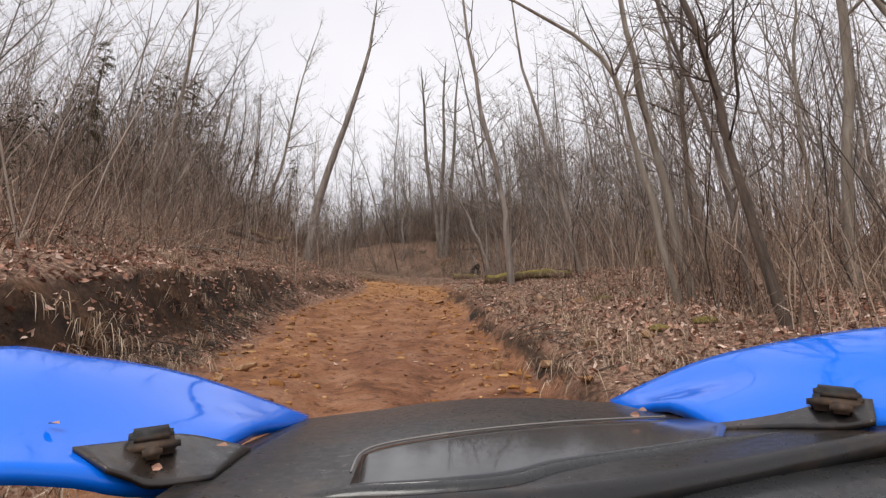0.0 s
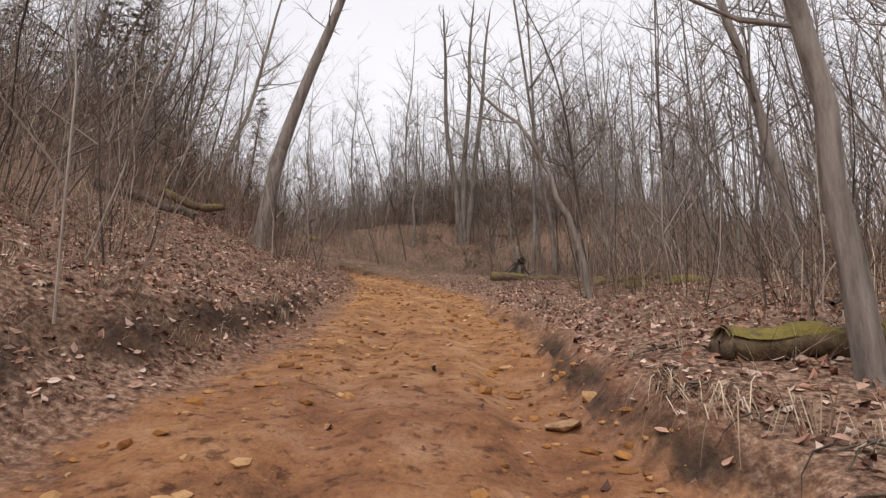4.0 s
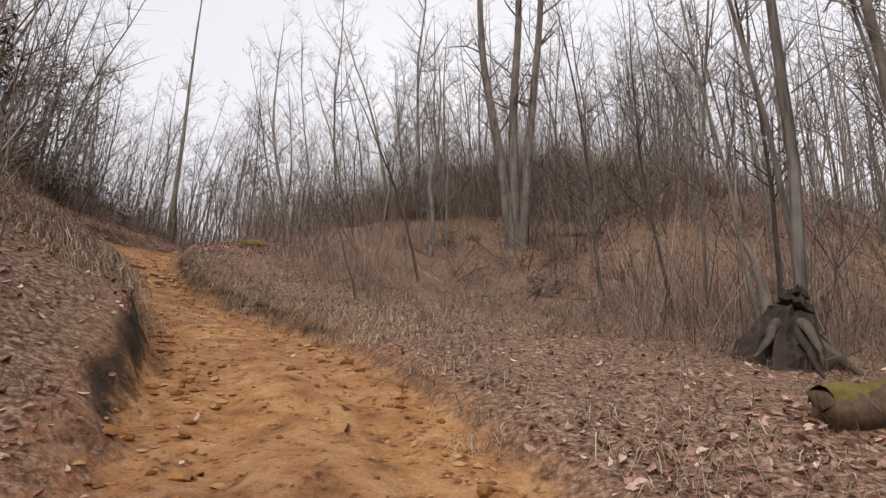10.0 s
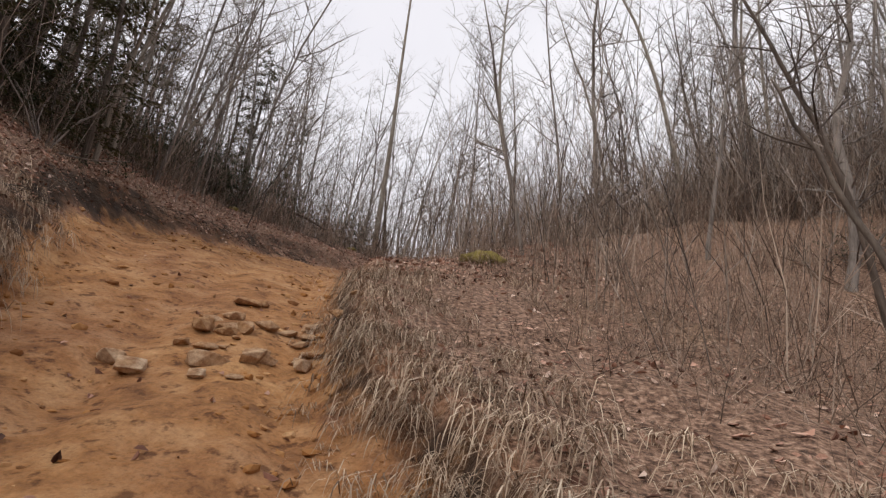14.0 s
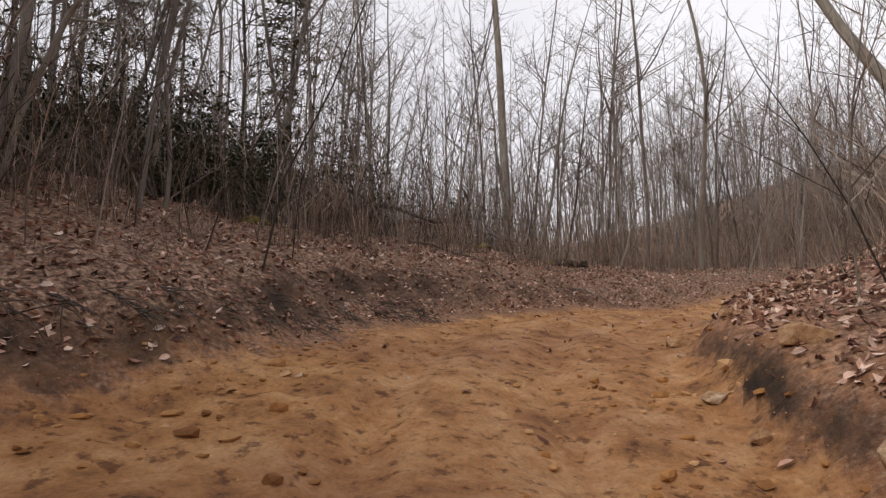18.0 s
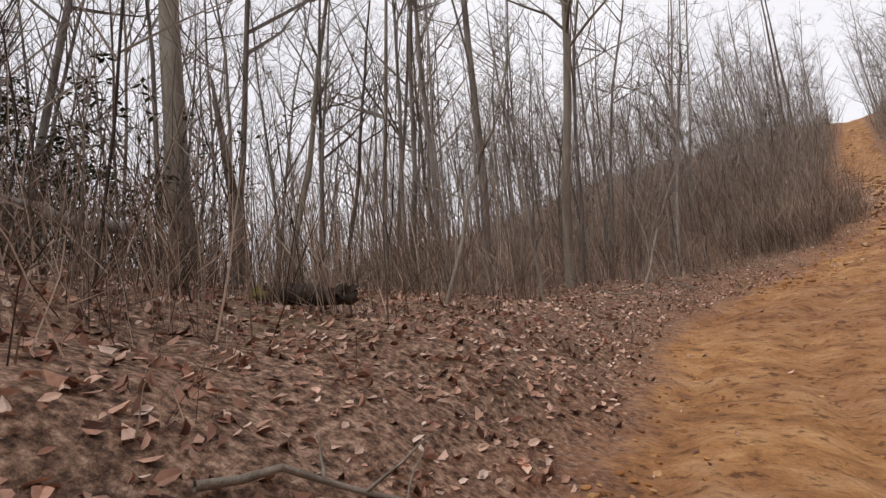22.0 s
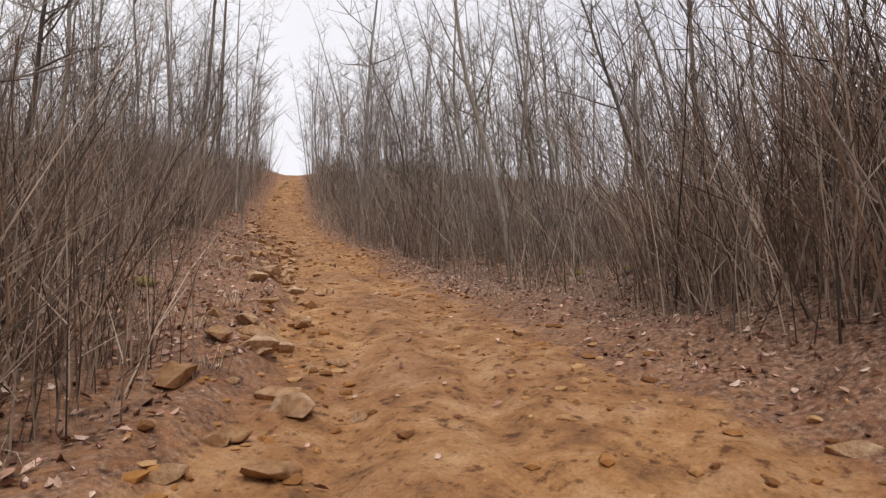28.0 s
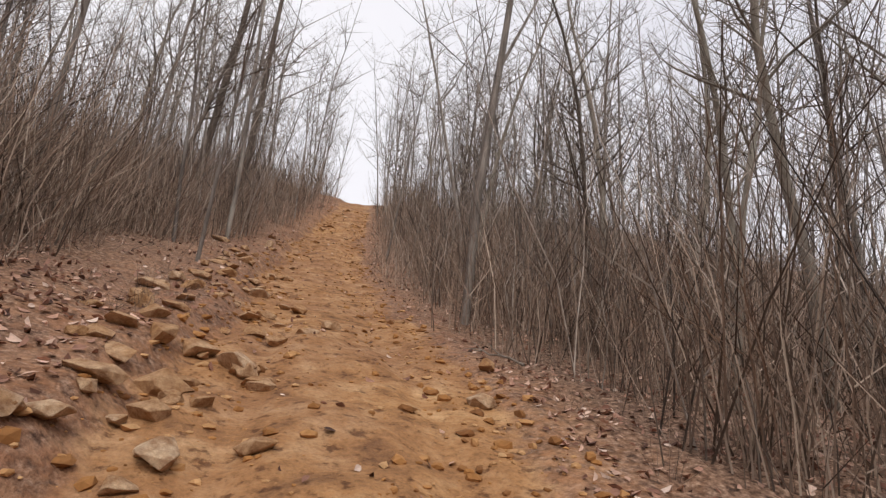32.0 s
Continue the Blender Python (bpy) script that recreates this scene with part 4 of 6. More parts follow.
bend = bend[bend_side < 0]
places, size = np.concatenate([places, low_places, bend]), np.r_[size, r.uniform(0.2, 0.5, k), r.uniform(0.28, 0.85, len(bend))]
k += len(bend)
n += k
stuff("undergrowth", scattered(shapes, r.integers(0, 6, n), places, r.uniform(0, 6.28, n), size, r.normal(0, 0.07, (n, 2))),
      BRUSH, "tangled dry brown brush and briars", "undergrowth")


shapes = [brush_shape(r, 8, h, s, 1.9) for h, s in ((1.6, 0.5), (2.2, 0.4), (1.3, 0.7), (2.8, 0.3))]
places, side = ring_places(4600, 8, 50, r, 0, 329, 0.8, thin=False)
n = len(places)
hill = scattered(shapes, r.integers(0, 4, n), places, r.uniform(0, 6.28, n), np.stack([r.uniform(1.0, 1.9, n)] * 2 + [r.uniform(0.7, 1.3, n)], 1), r.normal(0, 0.12, (n, 2)))
stuff("hillside_brush", hill, BRUSH, "fuzzy brown brush covering the hillsides", "undergrowth")


def tangle_shape(r, stems, height):
    """A many-stemmed shrub of thin switches."""
    out = []
    for _ in range(stems):
        a, d = r.uniform(0, 6.28), r.uniform(0, 0.45)
        p, q = limb((d * np.cos(a), d * np.sin(a), -0.05), (0.12 * np.cos(a) + r.normal(0, 0.10), 0.12 * np.sin(a) + r.normal(0, 0.10), 1), height * r.uniform(0.45, 1.1), 0.0055, 4, 0.13, 0.0, r)
        out.append(ribbon(p, q, r.uniform(0, 6.28)))
        i, c = 1, r.uniform(0, 6.28)
        tp, tr = limb(p[i], (np.cos(c), np.sin(c), 1.2), height * 0.3, 0.004, 2, 0.2, 0.0, r)
        out.append(ribbon(tp, tr, r.uniform(0, 6.28)))
    return joined(out)


shapes = [tangle_shape(r, 11, h) for h in (1.8, 2.4, 3.0, 2.1)]
bits = []
for a, b, count, near, far in ((100, 165, 1700, 1.4, 13), (70, 112, 1700, 2.0, 20), (12, 45, 1000, 2.8, 12), (45, 70, 600, 2.5, 16)):
    lo, hi = stretch(a, b)
    places, side = ring_places(count, near, far, r, lo, hi, 1.1, glades=VIEWS)
    n = len(places)
    bits.append(scattered(shapes, r.integers(0, 4, n), places, r.uniform(0, 6.28, n), r.uniform(0.75, 1.25, n), r.normal(0, 0.05, (n, 2))))
places, side = ring_places(1800, 2.0, 24, r, *stretch(84, 112), 0.8)
places = places[side < 0]
n = len(places)
bits.append(scattered(shapes, r.integers(0, 4, n), places, r.uniform(0, 6.28, n), r.uniform(1.2, 1.9, n), r.normal(0, 0.07, (n, 2))))
places, side = ring_places(340, 0.8, 3.8, r, *stretch(101, 108), 1.0, thin=False)
places = places[side > 0]
n = len(places)
bits.append(scattered(shapes, r.integers(0, 4, n), places, r.uniform(0, 6.28, n), r.uniform(0.85, 1.2, n), r.normal(0, 0.08, (n, 2))))
for a, b, count, near, far, sgn, tall in ((36, 64, 1300, 3.4, 15, -1, 0.62), (14, 36, 700, 2.2, 9, 1, 0.65), (22, 44, 620, 5.5, 14, 1, 1.5), (112, 140, 500, 2.2, 9, 1, 1.0), (116, 132, 420, 1.7, 5.5, 1, 1.25), (121, 150, 300, 0.5, 3.5, 1, 1.2), (121, 150, 300, 0.5, 3.5, -1, 1.2), (66, 92, 700, 2.0, 9, 1, 0.55), (86, 112, 800, 1.8, 10, -1, 1.75), (44, 60, 260, 6, 16, -1, 0.6)):
    places, side = ring_places(count, near, far, r, *stretch(a, b), 0.9, glades=VIEWS)
    places = places[side * sgn > 0]
    n = len(places)
    bits.append(scattered(shapes, r.integers(0, 4, n), places, r.uniform(0, 6.28, n), tall * r.uniform(0.6, 1.25, n), r.normal(0, 0.09, (n, 2))))
stuff("shrub_tangle", joined(bits), BRUSH, "tall tangled shrubs of thin brown switches", "shrubs")


def grass_shape(r, blades, length):
    out = []
    for _ in range(blades):
        a, d = r.uniform(0, 6.28), r.uniform(0, 0.14)
        o = np.array([d * np.cos(a), d * np.sin(a), -0.02])
        h, w = length * r.uniform(0.5, 1.1), 0.0035
        u = np.array([np.cos(a), np.sin(a), 0])
        s = np.array([-np.sin(a), np.cos(a), 0]) * w
        line = [o, o + u * h * 0.25 + [0, 0, h * 0.55], o + u * h * 0.62 + [0, 0, h * 0.5], o + u * h * 0.9 + [0, 0, h * 0.12]]
        v = np.concatenate([[p - s * k, p + s * k] for p, k in zip(line, (1, 0.9, 0.7, 0.2))])
        out.append((v, np.array([[0, 1, 3, 2], [2, 3, 5, 4], [4, 5, 7, 6]])))
    return joined(out)


shapes = [grass_shape(r, 15, s) for s in (0.26, 0.36, 0.45, 0.22)]
bits = []
for a, b, count, far in ((50.05, 63.10, 420, 4.0), (61.05, 68.10, 200, 3.5), (8, 30, 300, 3.0), (30, 44, 160, 5.0), (90.05, 121.10, 200, 3.0)):
    lo, hi = stretch(a, b)
    places, side = ring_places(count, 0.1, far, r, lo, hi, 1.2, thin=False)
    n = len(places)
    bits.append(scattered(shapes, r.integers(0, 4, n), places, r.uniform(0, 6.28, n), r.uniform(0.7, 1.3, n)))


def drooping_tuft(r, blades, length):
    """Long blades that lean out along x and fall."""
    out = []
    for _ in range(blades):
        a = r.normal(0, 0.9)
        o = np.array([r.normal(0, 0.10), r.normal(0, 0.16), -0.02])
        h = length * r.uniform(0.55, 1.15)
        u, s = np.array([np.cos(a), np.sin(a), 0]), np.array([-np.sin(a), np.cos(a), 0]) * 0.0036
        line = [o, o + u * h * 0.18 + [0, 0, h * 0.28], o + u * h * 0.42 + [0, 0, h * 0.20], o + u * h * 0.58 - [0, 0, h * 0.15], o + u * h * 0.66 - [0, 0, h * 0.5]]
        v = np.concatenate([[p - s * k, p + s * k] for p, k in zip(line, (1, 1, 0.9, 0.7, 0.2))])
        out.append((v, np.array([[0, 1, 3, 2], [2, 3, 5, 4], [4, 5, 7, 6], [6, 7, 9, 8]])))
    return joined(out)


tufts = [drooping_tuft(r, 19, s) for s in (0.34, 0.46, 0.56, 0.28)]
for a, b, count, sgn, lo_d, hi_d in ((50, 63, 500, 1, 0.15, 2.2), (52, 61, 620, 1, -0.05, 1.5), (53, 62, 260, -1, -0.1, 0.8), (50, 63, 760, -1, 0.1, 3.6), (40, 53, 200, -1, 0.2, 2.4), (14, 27, 110, 1, 0.35, 0.9), (10, 30, 170, -1, 0.3, 1.6)):
    lo, hi = stretch(a, b)
    i = r.integers(lo, hi, count)
    d = lo_d + (hi_d - lo_d) * r.random(count) + (WIDE_L[i] if sgn > 0 else WIDE_R[i])
    x, y = LINE[i, 0] + LEFT[i, 0] * d * sgn + r.normal(0, 0.2, count), LINE[i, 1] + LEFT[i, 1] * d * sgn + r.normal(0, 0.2, count)
    z, bare, sd = land(x, y)
    ok = (sd * sgn > 0) & (bare < 0.75) & ((value_noise(x, y, 1.5, 41) > 0.0) | ((a > 45) & (d < (WIDE_L[i] + 2.4 if sgn > 0 else WIDE_R[i] + 1.7))))
    turn = np.arctan2(-LEFT[i, 1] * sgn, -LEFT[i, 0] * sgn) + r.normal(0, 0.4, count)
    n = int(ok.sum())
    bits.append(scattered(tufts, r.integers(0, 4, n), np.stack([x, y, z], 1)[ok], turn[ok], r.uniform(0.7, 1.3, (n, 1)) * [1.0, 1.0, 0.72]))
stuff("dead_grass", joined(bits), STRAW, "drooping tufts of straw-coloured dead grass on the banks", "grass", False)


def leaf_shape(r):
    l, w, c = 0.054, 0.028, r.uniform(-0.03, 0.035)
    v = np.array([(-l, 0, 0.01), (-l * 0.2, -w, c), (l * 0.5, -w * 0.8, c), (l, 0, 0.012), (l * 0.5, w * 0.8, c), (-l * 0.2, w, c)])
    return v, np.array([[0, 1, 2, 3], [0, 3, 4, 5]])


def tipped(shape, a, b=0.0):
    v, f = shape
    c, s = np.cos(a), np.sin(a)
    v = np.stack([v[:, 0], v[:, 1] * c - v[:, 2] * s, v[:, 1] * s + v[:, 2] * c], 1)
    c, s = np.cos(b), np.sin(b)
    return np.stack([v[:, 0] * c - v[:, 2] * s, v[:, 1], v[:, 0] * s + v[:, 2] * c + 0.012 + 0.02 * abs(s)], 1), f


shapes = [tipped(leaf_shape(r), r.normal(0, 0.55), r.normal(0, 0.5)) for _ in range(14)]
bits = []
for a, b, count, near, far, power in ((5, 165, 46000, -0.6, 6, 1.6), (12, 46, 34000, 0.0, 5.5, 1.0), (62, 97, 40000, -0.3, 5.5, 1.1), (100, 125, 9000, -0.2, 5, 1.2), (5, 165, 900, -2.2, 0, 1.0)):
    lo, hi = stretch(a, b)
    i = r.integers(lo, hi, count)
    s = r.choice([-1, 1], count)
    d = near + (far - near) * r.uniform(0, 1, count) ** power + np.where(s > 0, WIDE_L[i], WIDE_R[i])
    j = r.uniform(-0.4, 0.4, count)
    x, y = LINE[i, 0] + LEFT[i, 0] * s * d + WAY2[i, 0] * j, LINE[i, 1] + LEFT[i, 1] * s * d + WAY2[i, 1] * j
    z, bare, side = land(x, y)
    out = beyond_edge(x, y, side) + ragged(x, y)
    keep = (bare < 0.35) & ((out > 0.42) | (r.random(count) < 0.15)) if near > -2 else np.abs(side) > 0.0
    pl = np.stack([x, y, z], 1)[keep]
    n = len(pl)
    bits.append(scattered(shapes, r.integers(0, 14, n), pl, r.uniform(0, 6.28, n), r.uniform(0.35, 1.1, n)))
stuff("leaf_litter", joined(bits), LEAF, "fallen brown oak and beech leaves on the ground", "leaves", False)


# ---- rocks ----
def rock_mesh(seed, flat, sharp):
    """An angular broken stone: the hull of a few places in a squashed box, its edges worn."""
    r = np.random.default_rng(seed)
    bm = bmesh.new()
    for _ in range(14):
        p = r.normal(0, 1, 3)
        p /= (np.abs(p) ** (2 + 2 * sharp)).sum() ** (1 / (2 + 2 * sharp)) * r.uniform(1.0, 1.22)
        bm.verts.new((p[0], p[1] * 0.74, p[2] * flat))
    bmesh.ops.convex_hull(bm, input=bm.verts)
    bmesh.ops.delete(bm, geom=[v for v in bm.verts if not v.link_faces], context="VERTS")
    bmesh.ops.bevel(bm, geom=bm.edges[:], offset=0.025, segments=1, affect="EDGES")
    off = Vector(r.uniform(0, 50, 3))
    for v in bm.verts:
        v.co *= 1 + 0.06 * noise.noise(v.co * 2.5 + off)
    me = bpy.data.meshes.new("rock")
    bm.to_mesh(me)
    bm.free()
    me.materials.append(ROCK)
    return me


ROCKS = [rock_mesh(k, f, s) for k, (f, s) in enumerate([(0.45, 0.95), (0.6, 0.9), (0.35, 0.98), (0.7, 0.85), (0.3, 1.0), (0.55, 0.95), (0.4, 0.9), (0.8, 0.9)])]


def rock(x, y, size, kind, turn, tilt=0.0, sink=0.35, label="weathered tan sandstone rock on the clay trail", group="rocks on the trail"):
    ob = new("rock", ROCKS[kind % 8])
    flat = (0.45, 0.6, 0.35, 0.7, 0.3, 0.55, 0.4, 0.8)[kind % 8]
    ob.matrix_world = Matrix.Translation((x, y, height_at(x, y) + size * flat * (1 - 2 * sink) * 0.7)) @ Euler((tilt, tilt * 0.6, turn)).to_matrix().to_4x4() @ Matrix.Scale(size * 0.8, 4)
    return tagged(ob, label, "rock", group)


SLAB = "flat tan sandstone slab half sunk in clay"
for x, y, s, k in [(-8.10, 82.66, 0.34, 2), (-9.82, 80.36, 0.28, 0), (-9.24, 79.16, 0.30, 1), (-8.73, 79.11, 0.17, 3), (-5.75, 82.76, 0.34, 4), (-8.75, 81.75, 0.22, 6), (-7.45, 84.1, 0.26, 2), (-9.0, 78.0, 0.3, 2),
                   (-6.55, 83.9, 0.24, 5), (-6.9, 85.2, 0.24, 4), (-8.4, 83.6, 0.18, 0), (-12.75, 71.79, 0.3, 2), (-3.3, 82.6, 0.24, 4), (-10.3, 82.0, 0.16, 6)]:
    rock(x, y, s, k, x * 3.1, 0.15, 0.3, SLAB)
for x, y, s, k in [(1.13, 101.12, 0.21, 1), (-0.29, 100.06, 0.30, 0), (-0.05, 101.35, 0.22, 2), (-0.27, 102.20, 0.30, 4), (1.67, 101.62, 0.24, 4), (1.45, 102.4, 0.17, 5), (3.29, 99.73, 0.20, 3), (1.75, 110.20, 0.36, 2), (1.15, 106.10, 0.32, 4),
                   (-1.95, 94.70, 0.34, 6), (-2.05, 96.70, 0.36, 1), (-1.3, 98.00, 0.34, 4), (-0.75, 98.9, 0.30, 2), (0.6, 99.6, 0.22, 5), (1.95, 103.9, 0.22, 2), (-2.9, 93.6, 0.4, 0), (-3.1, 95.4, 0.36, 5), (0.3, 96.6, 0.2, 1)]:
    rock(x, y, s, k, x * 5.3 + y, 0.12, 0.3, SLAB)
for k in range(26):
    u = k / 25
    rock(-0.9 + 3.2 * u + 0.25 * math.sin(k * 2.4), 99.6 + 9.5 * u, 0.15 + 0.10 * abs(math.sin(k * 1.7)), (0, 2, 4, 5, 1)[k % 5], k * 1.3, 0.2 * math.sin(k), 0.2,
         "angular tan sandstone rock at the trail edge", "rocks at the trail edge")
r = np.random.default_rng(61)
lo, hi = stretch(96, 150)
for _ in range(64):
    i = r.integers(lo, hi)
    s = r.choice([WIDE_L[i] * r.uniform(0.55, 1.35), r.uniform(-0.7, 0.9), r.uniform(-0.7, 0.9), -WIDE_R[i] * r.uniform(0.75, 1.2)], p=[0.5, 0.2, 0.15, 0.15])
    x, y = LINE[i, 0] + LEFT[i, 0] * s + r.uniform(-0.3, 0.3), LINE[i, 1] + LEFT[i, 1] * s + r.uniform(-0.3, 0.3)
    rock(x, y, r.uniform(0.09, 0.26), r.integers(8), r.uniform(0, 6.28), r.uniform(-0.25, 0.25))
lo, hi = stretch(104, 138)
for _ in range(56):
    i = r.integers(lo, hi)
    s = WIDE_L[i] + r.normal(0.0, 0.45)
    x, y = LINE[i, 0] + LEFT[i, 0] * s + r.uniform(-0.3, 0.3), LINE[i, 1] + LEFT[i, 1] * s + r.uniform(-0.3, 0.3)
    rock(x, y, r.uniform(0.09, 0.30), (0, 2, 4, 5, 1)[r.integers(5)], r.uniform(0, 6.28), r.uniform(-0.3, 0.3), 0.25, "angular tan sandstone rock at the trail edge", "rocks at the trail edge")
lo, hi = stretch(108, 124)
for _ in range(46):
    i = r.integers(lo, hi)
    s = WIDE_L[i] + r.uniform(-0.45, 0.75)
    rock(LINE[i, 0] + LEFT[i, 0] * s, LINE[i, 1] + LEFT[i, 1] * s, r.uniform(0.12, 0.36), (0, 2, 4, 5, 1)[r.integers(5)], r.uniform(0, 6.28), r.uniform(-0.3, 0.3), 0.22,
         "angular tan sandstone rock at the trail edge", "rocks at the trail edge")
lo, hi = stretch(66, 78)
for _ in range(26):
    i = r.integers(lo, hi)
    s = -WIDE_R[i] - r.uniform(-0.3, 0.8)
    rock(LINE[i, 0] + LEFT[i, 0] * s, LINE[i, 1] + LEFT[i, 1] * s, r.uniform(0.09, 0.28), r.integers(8), r.uniform(0, 6.28), r.uniform(-0.3, 0.3), 0.28,
         "half-buried stone in the clay bank", "stones in the clay bank")
lo, hi = stretch(15, 26)
for _ in range(24):
    i = r.integers(lo, hi)
    s = WIDE_L[i] + r.uniform(-0.3, 0.7) if r.random() < 0.6 else -WIDE_R[i] - r.uniform(-0.3, 0.7)
    rock(LINE[i, 0] + LEFT[i, 0] * s, LINE[i, 1] + LEFT[i, 1] * s, r.uniform(0.06, 0.17), r.integers(8), r.uniform(0, 6.28), r.uniform(-0.3, 0.3), 0.3,
         "clay-stained stone in the cut bank", "stones in the cut bank")
for _ in range(40):
    rock(-11.4 + r.normal(0, 0.5), 43.2 + r.normal(0, 0.7), r.uniform(0.08, 0.27), (0, 2, 4, 6)[r.integers(4)], r.uniform(0, 6.28), r.uniform(-0.2, 0.2), 0.25,
         "thin broken slab of grey-tan shale", "broken slabs in the bend")
for x, y, s, k in [(1.82, 6.6, 0.12, 1), (1.3, 6.7, 0.14, 0), (2.45, 6.5, 0.13, 3), (2.1, 11.6, 0.2, 1), (2.6, 10.4, 0.2, 3), (-0.1, 15.4, 0.2, 2), (-2.8, 10.4, 0.17, 1), (1.6, 12.5, 0.17, 5), (-12.15, 57.60, 0.3, 1), (-12.55, 58.70, 0.36, 0), (-13.25, 56.30, 0.24, 2), (-15.95, 58.10, 0.22, 4)]:
    rock(x, y, s, k, x + y, 0.2, 0.3, "half-buried stone at the edge of the trail", "stones at the trail edge")


def pebble_shape(r):
    g = (1 + 5 ** 0.5) / 2
    v = np.array([(a, b * g, 0) for a in (-1, 1) for b in (-1, 1)] + [(0, a, b * g) for a in (-1, 1) for b in (-1, 1)] + [(b * g, 0, a) for a in (-1, 1) for b in (-1, 1)]) / 1.9
    d = np.linalg.norm(v[:, None] - v[None], axis=2)
    f = [(i, j, k) for i in range(12) for j in range(i + 1, 12) for k in range(j + 1, 12) if max(d[i, j], d[j, k], d[i, k]) < 1.2]
    f = [t if np.dot(np.cross(v[t[1]] - v[t[0]], v[t[2]] - v[t[0]]), v[t[0]]) > 0 else t[::-1] for t in f]
    return v * r.uniform(0.6, 1.3, (12, 1)) * [1, r.uniform(0.55, 0.9), r.uniform(0.35, 0.7)], np.array(f)


def strewn(name, count, a, b, reach, sizes, mat, label, cat, seed, lift=0.12):
    r = np.random.default_rng(seed)
    lo, hi = stretch(a, b)
    i = r.integers(lo, hi, count)
    s = np.where(r.random(count) < 0.5, WIDE_L[i], -WIDE_R[i]) * reach * np.sqrt(r.random(count))
    j = r.uniform(-0.4, 0.4, count)
    x, y = LINE[i, 0] + LEFT[i, 0] * s + WAY2[i, 0] * j, LINE[i, 1] + LEFT[i, 1] * s + WAY2[i, 1] * j
    z = land(x, y)[0]
    q = sizes[0] + (sizes[1] - sizes[0]) * r.random(count) ** 3
    shapes = [pebble_shape(r) for _ in range(6)]
    return stuff(name, scattered(shapes, r.integers(0, 6, count), np.stack([x, y, z + q * lift], 1), r.uniform(0, 6.28, count), q), mat, label, cat, False)


strewn("clay_clods", 7000, 4, 150, 1.15, (0.008, 0.048), CLOD, "loose crumbs and clods of orange clay", "clods", 71)
strewn("clay_lumps", 2600, 12, 72, 1.1, (0.014, 0.10), CLOD, "knobbly lumps of clay and stone on the trail", "clods", 73)
strewn("loose_stones", 3000, 94, 150, 1.35, (0.015, 0.10), CLOD, "small loose tan stones on the clay", "stones", 72)


# ---- logs, stump, moss and fallen branches ----
def log(x, y, line, radius, label, mat=None, moss=0, seed=0, name="log"):
    r = np.random.default_rng(seed)
    n = 30
    p = resample(line, n)
    p[:, 2] += land(x + p[:, 0], y + p[:, 1])[0] - height_at(x, y) if name != "snag_log" else 0
    root = new(name)
    root.location = (x, y, height_at(x, y))
    tagged(root, label, "log")
    q = radius * r.uniform(0.90, 1.06, n) * np.linspace(1, 0.72, n) * (1 + 0.14 * value_noise(np.arange(n) * 0.45, np.full(n, seed * 3.0), 1.0, seed))
    p[1:-1] += r.normal(0, 0.10 * radius, (n - 2, 3))
    v, f = tube(np.r_[p[:1], p, p[-1:]], np.r_[0.02, q, 0.02], 12)
    hub = np.repeat(np.r_[p[:1], p, p[-1:]], 12, 0)
    v = hub + (v - hub) * (1 + 0.13 * value_noise(np.tile(np.arange(12) * 0.9, n + 2), np.repeat(np.arange(n + 2) * 0.35, 12), 1.0, seed + 7))[:, None]
    v[:12] += r.normal(0, 0.25 * radius, (12, 3)) * 0.3
    v[12:24, :2] += r.normal(0, 0.22 * radius, (12, 2))
    v[-24:-12, :2] += r.normal(0, 0.3 * radius, (12, 2))
    part("trunk", mesh_from("trunk", v, f, mat or ROTTEN), None, root)
    if moss:
        ang = np.linspace(-1.2, 1.2, 7)
        d = np.gradient(p, axis=0)
        d /= np.linalg.norm(d, axis=1)[:, None]
        sd = np.cross(d, [0, 0, 1.0])
        sd /= np.linalg.norm(sd, axis=1)[:, None]
        w = np.stack([p + (sd * np.sin(a) + np.array([0, 0, 1]) * np.cos(a)) * (q[:, None] * 1.02 + 0.016 + (0.030 * value_noise(np.arange(n) * 0.42, np.full(n, a * 1.4), 1.0, seed + 11) + r.normal(0, 0.007, n))[:, None] - 0.02 * abs(a)) for a in ang], 1)
        i, j = np.meshgrid(np.arange(n - 1), np.arange(6), indexing="ij")
        k = (i * 7 + j).ravel()
        part("moss", mesh_from("moss", w.reshape(-1, 3), np.stack([k, k + 1, k + 8, k + 7], 1), MOSS), None, root, "yellow-green moss cover")
    return root


log(1.2, 15.6, [(0, 0, 0.12), (0.8, -0.25, 0.12), (1.6, -0.5, 0.14), (2.3, -0.7, 0.12)], 0.13, "mossy rotten log lying beside the trail", None, 1, 1)
log(0.45, 32.9, [(0, 0, 0.12), (1.5, 0.15, 0.14), (3.0, 0.45, 0.15), (5.2, 0.7, 0.12)], 0.17, "long mossy fallen log by the root stump", None, 1, 2)
log(2.4, 26.8, [(0, 0, 0.1), (1.3, 0.3, 0.1), (2.7, 0.5, 0.1)], 0.10, "rotten log in the leaf litter", None, 1, 3)
log(-9.6, 26.4, [(0, 0, 0.35), (0.9, 0.1, 0.4), (1.8, 0.2, 0.75)], 0.13, "dark mossy log jutting from the bank", ROTTEN, 1, 4)
log(-10.4, 24.6, [(0, 0, 0.15), (1.2, 0.5, 0.2), (2.3, 0.9, 0.25)], 0.12, "dark rotten log on the bank", BARK_DARK, 0, 5)
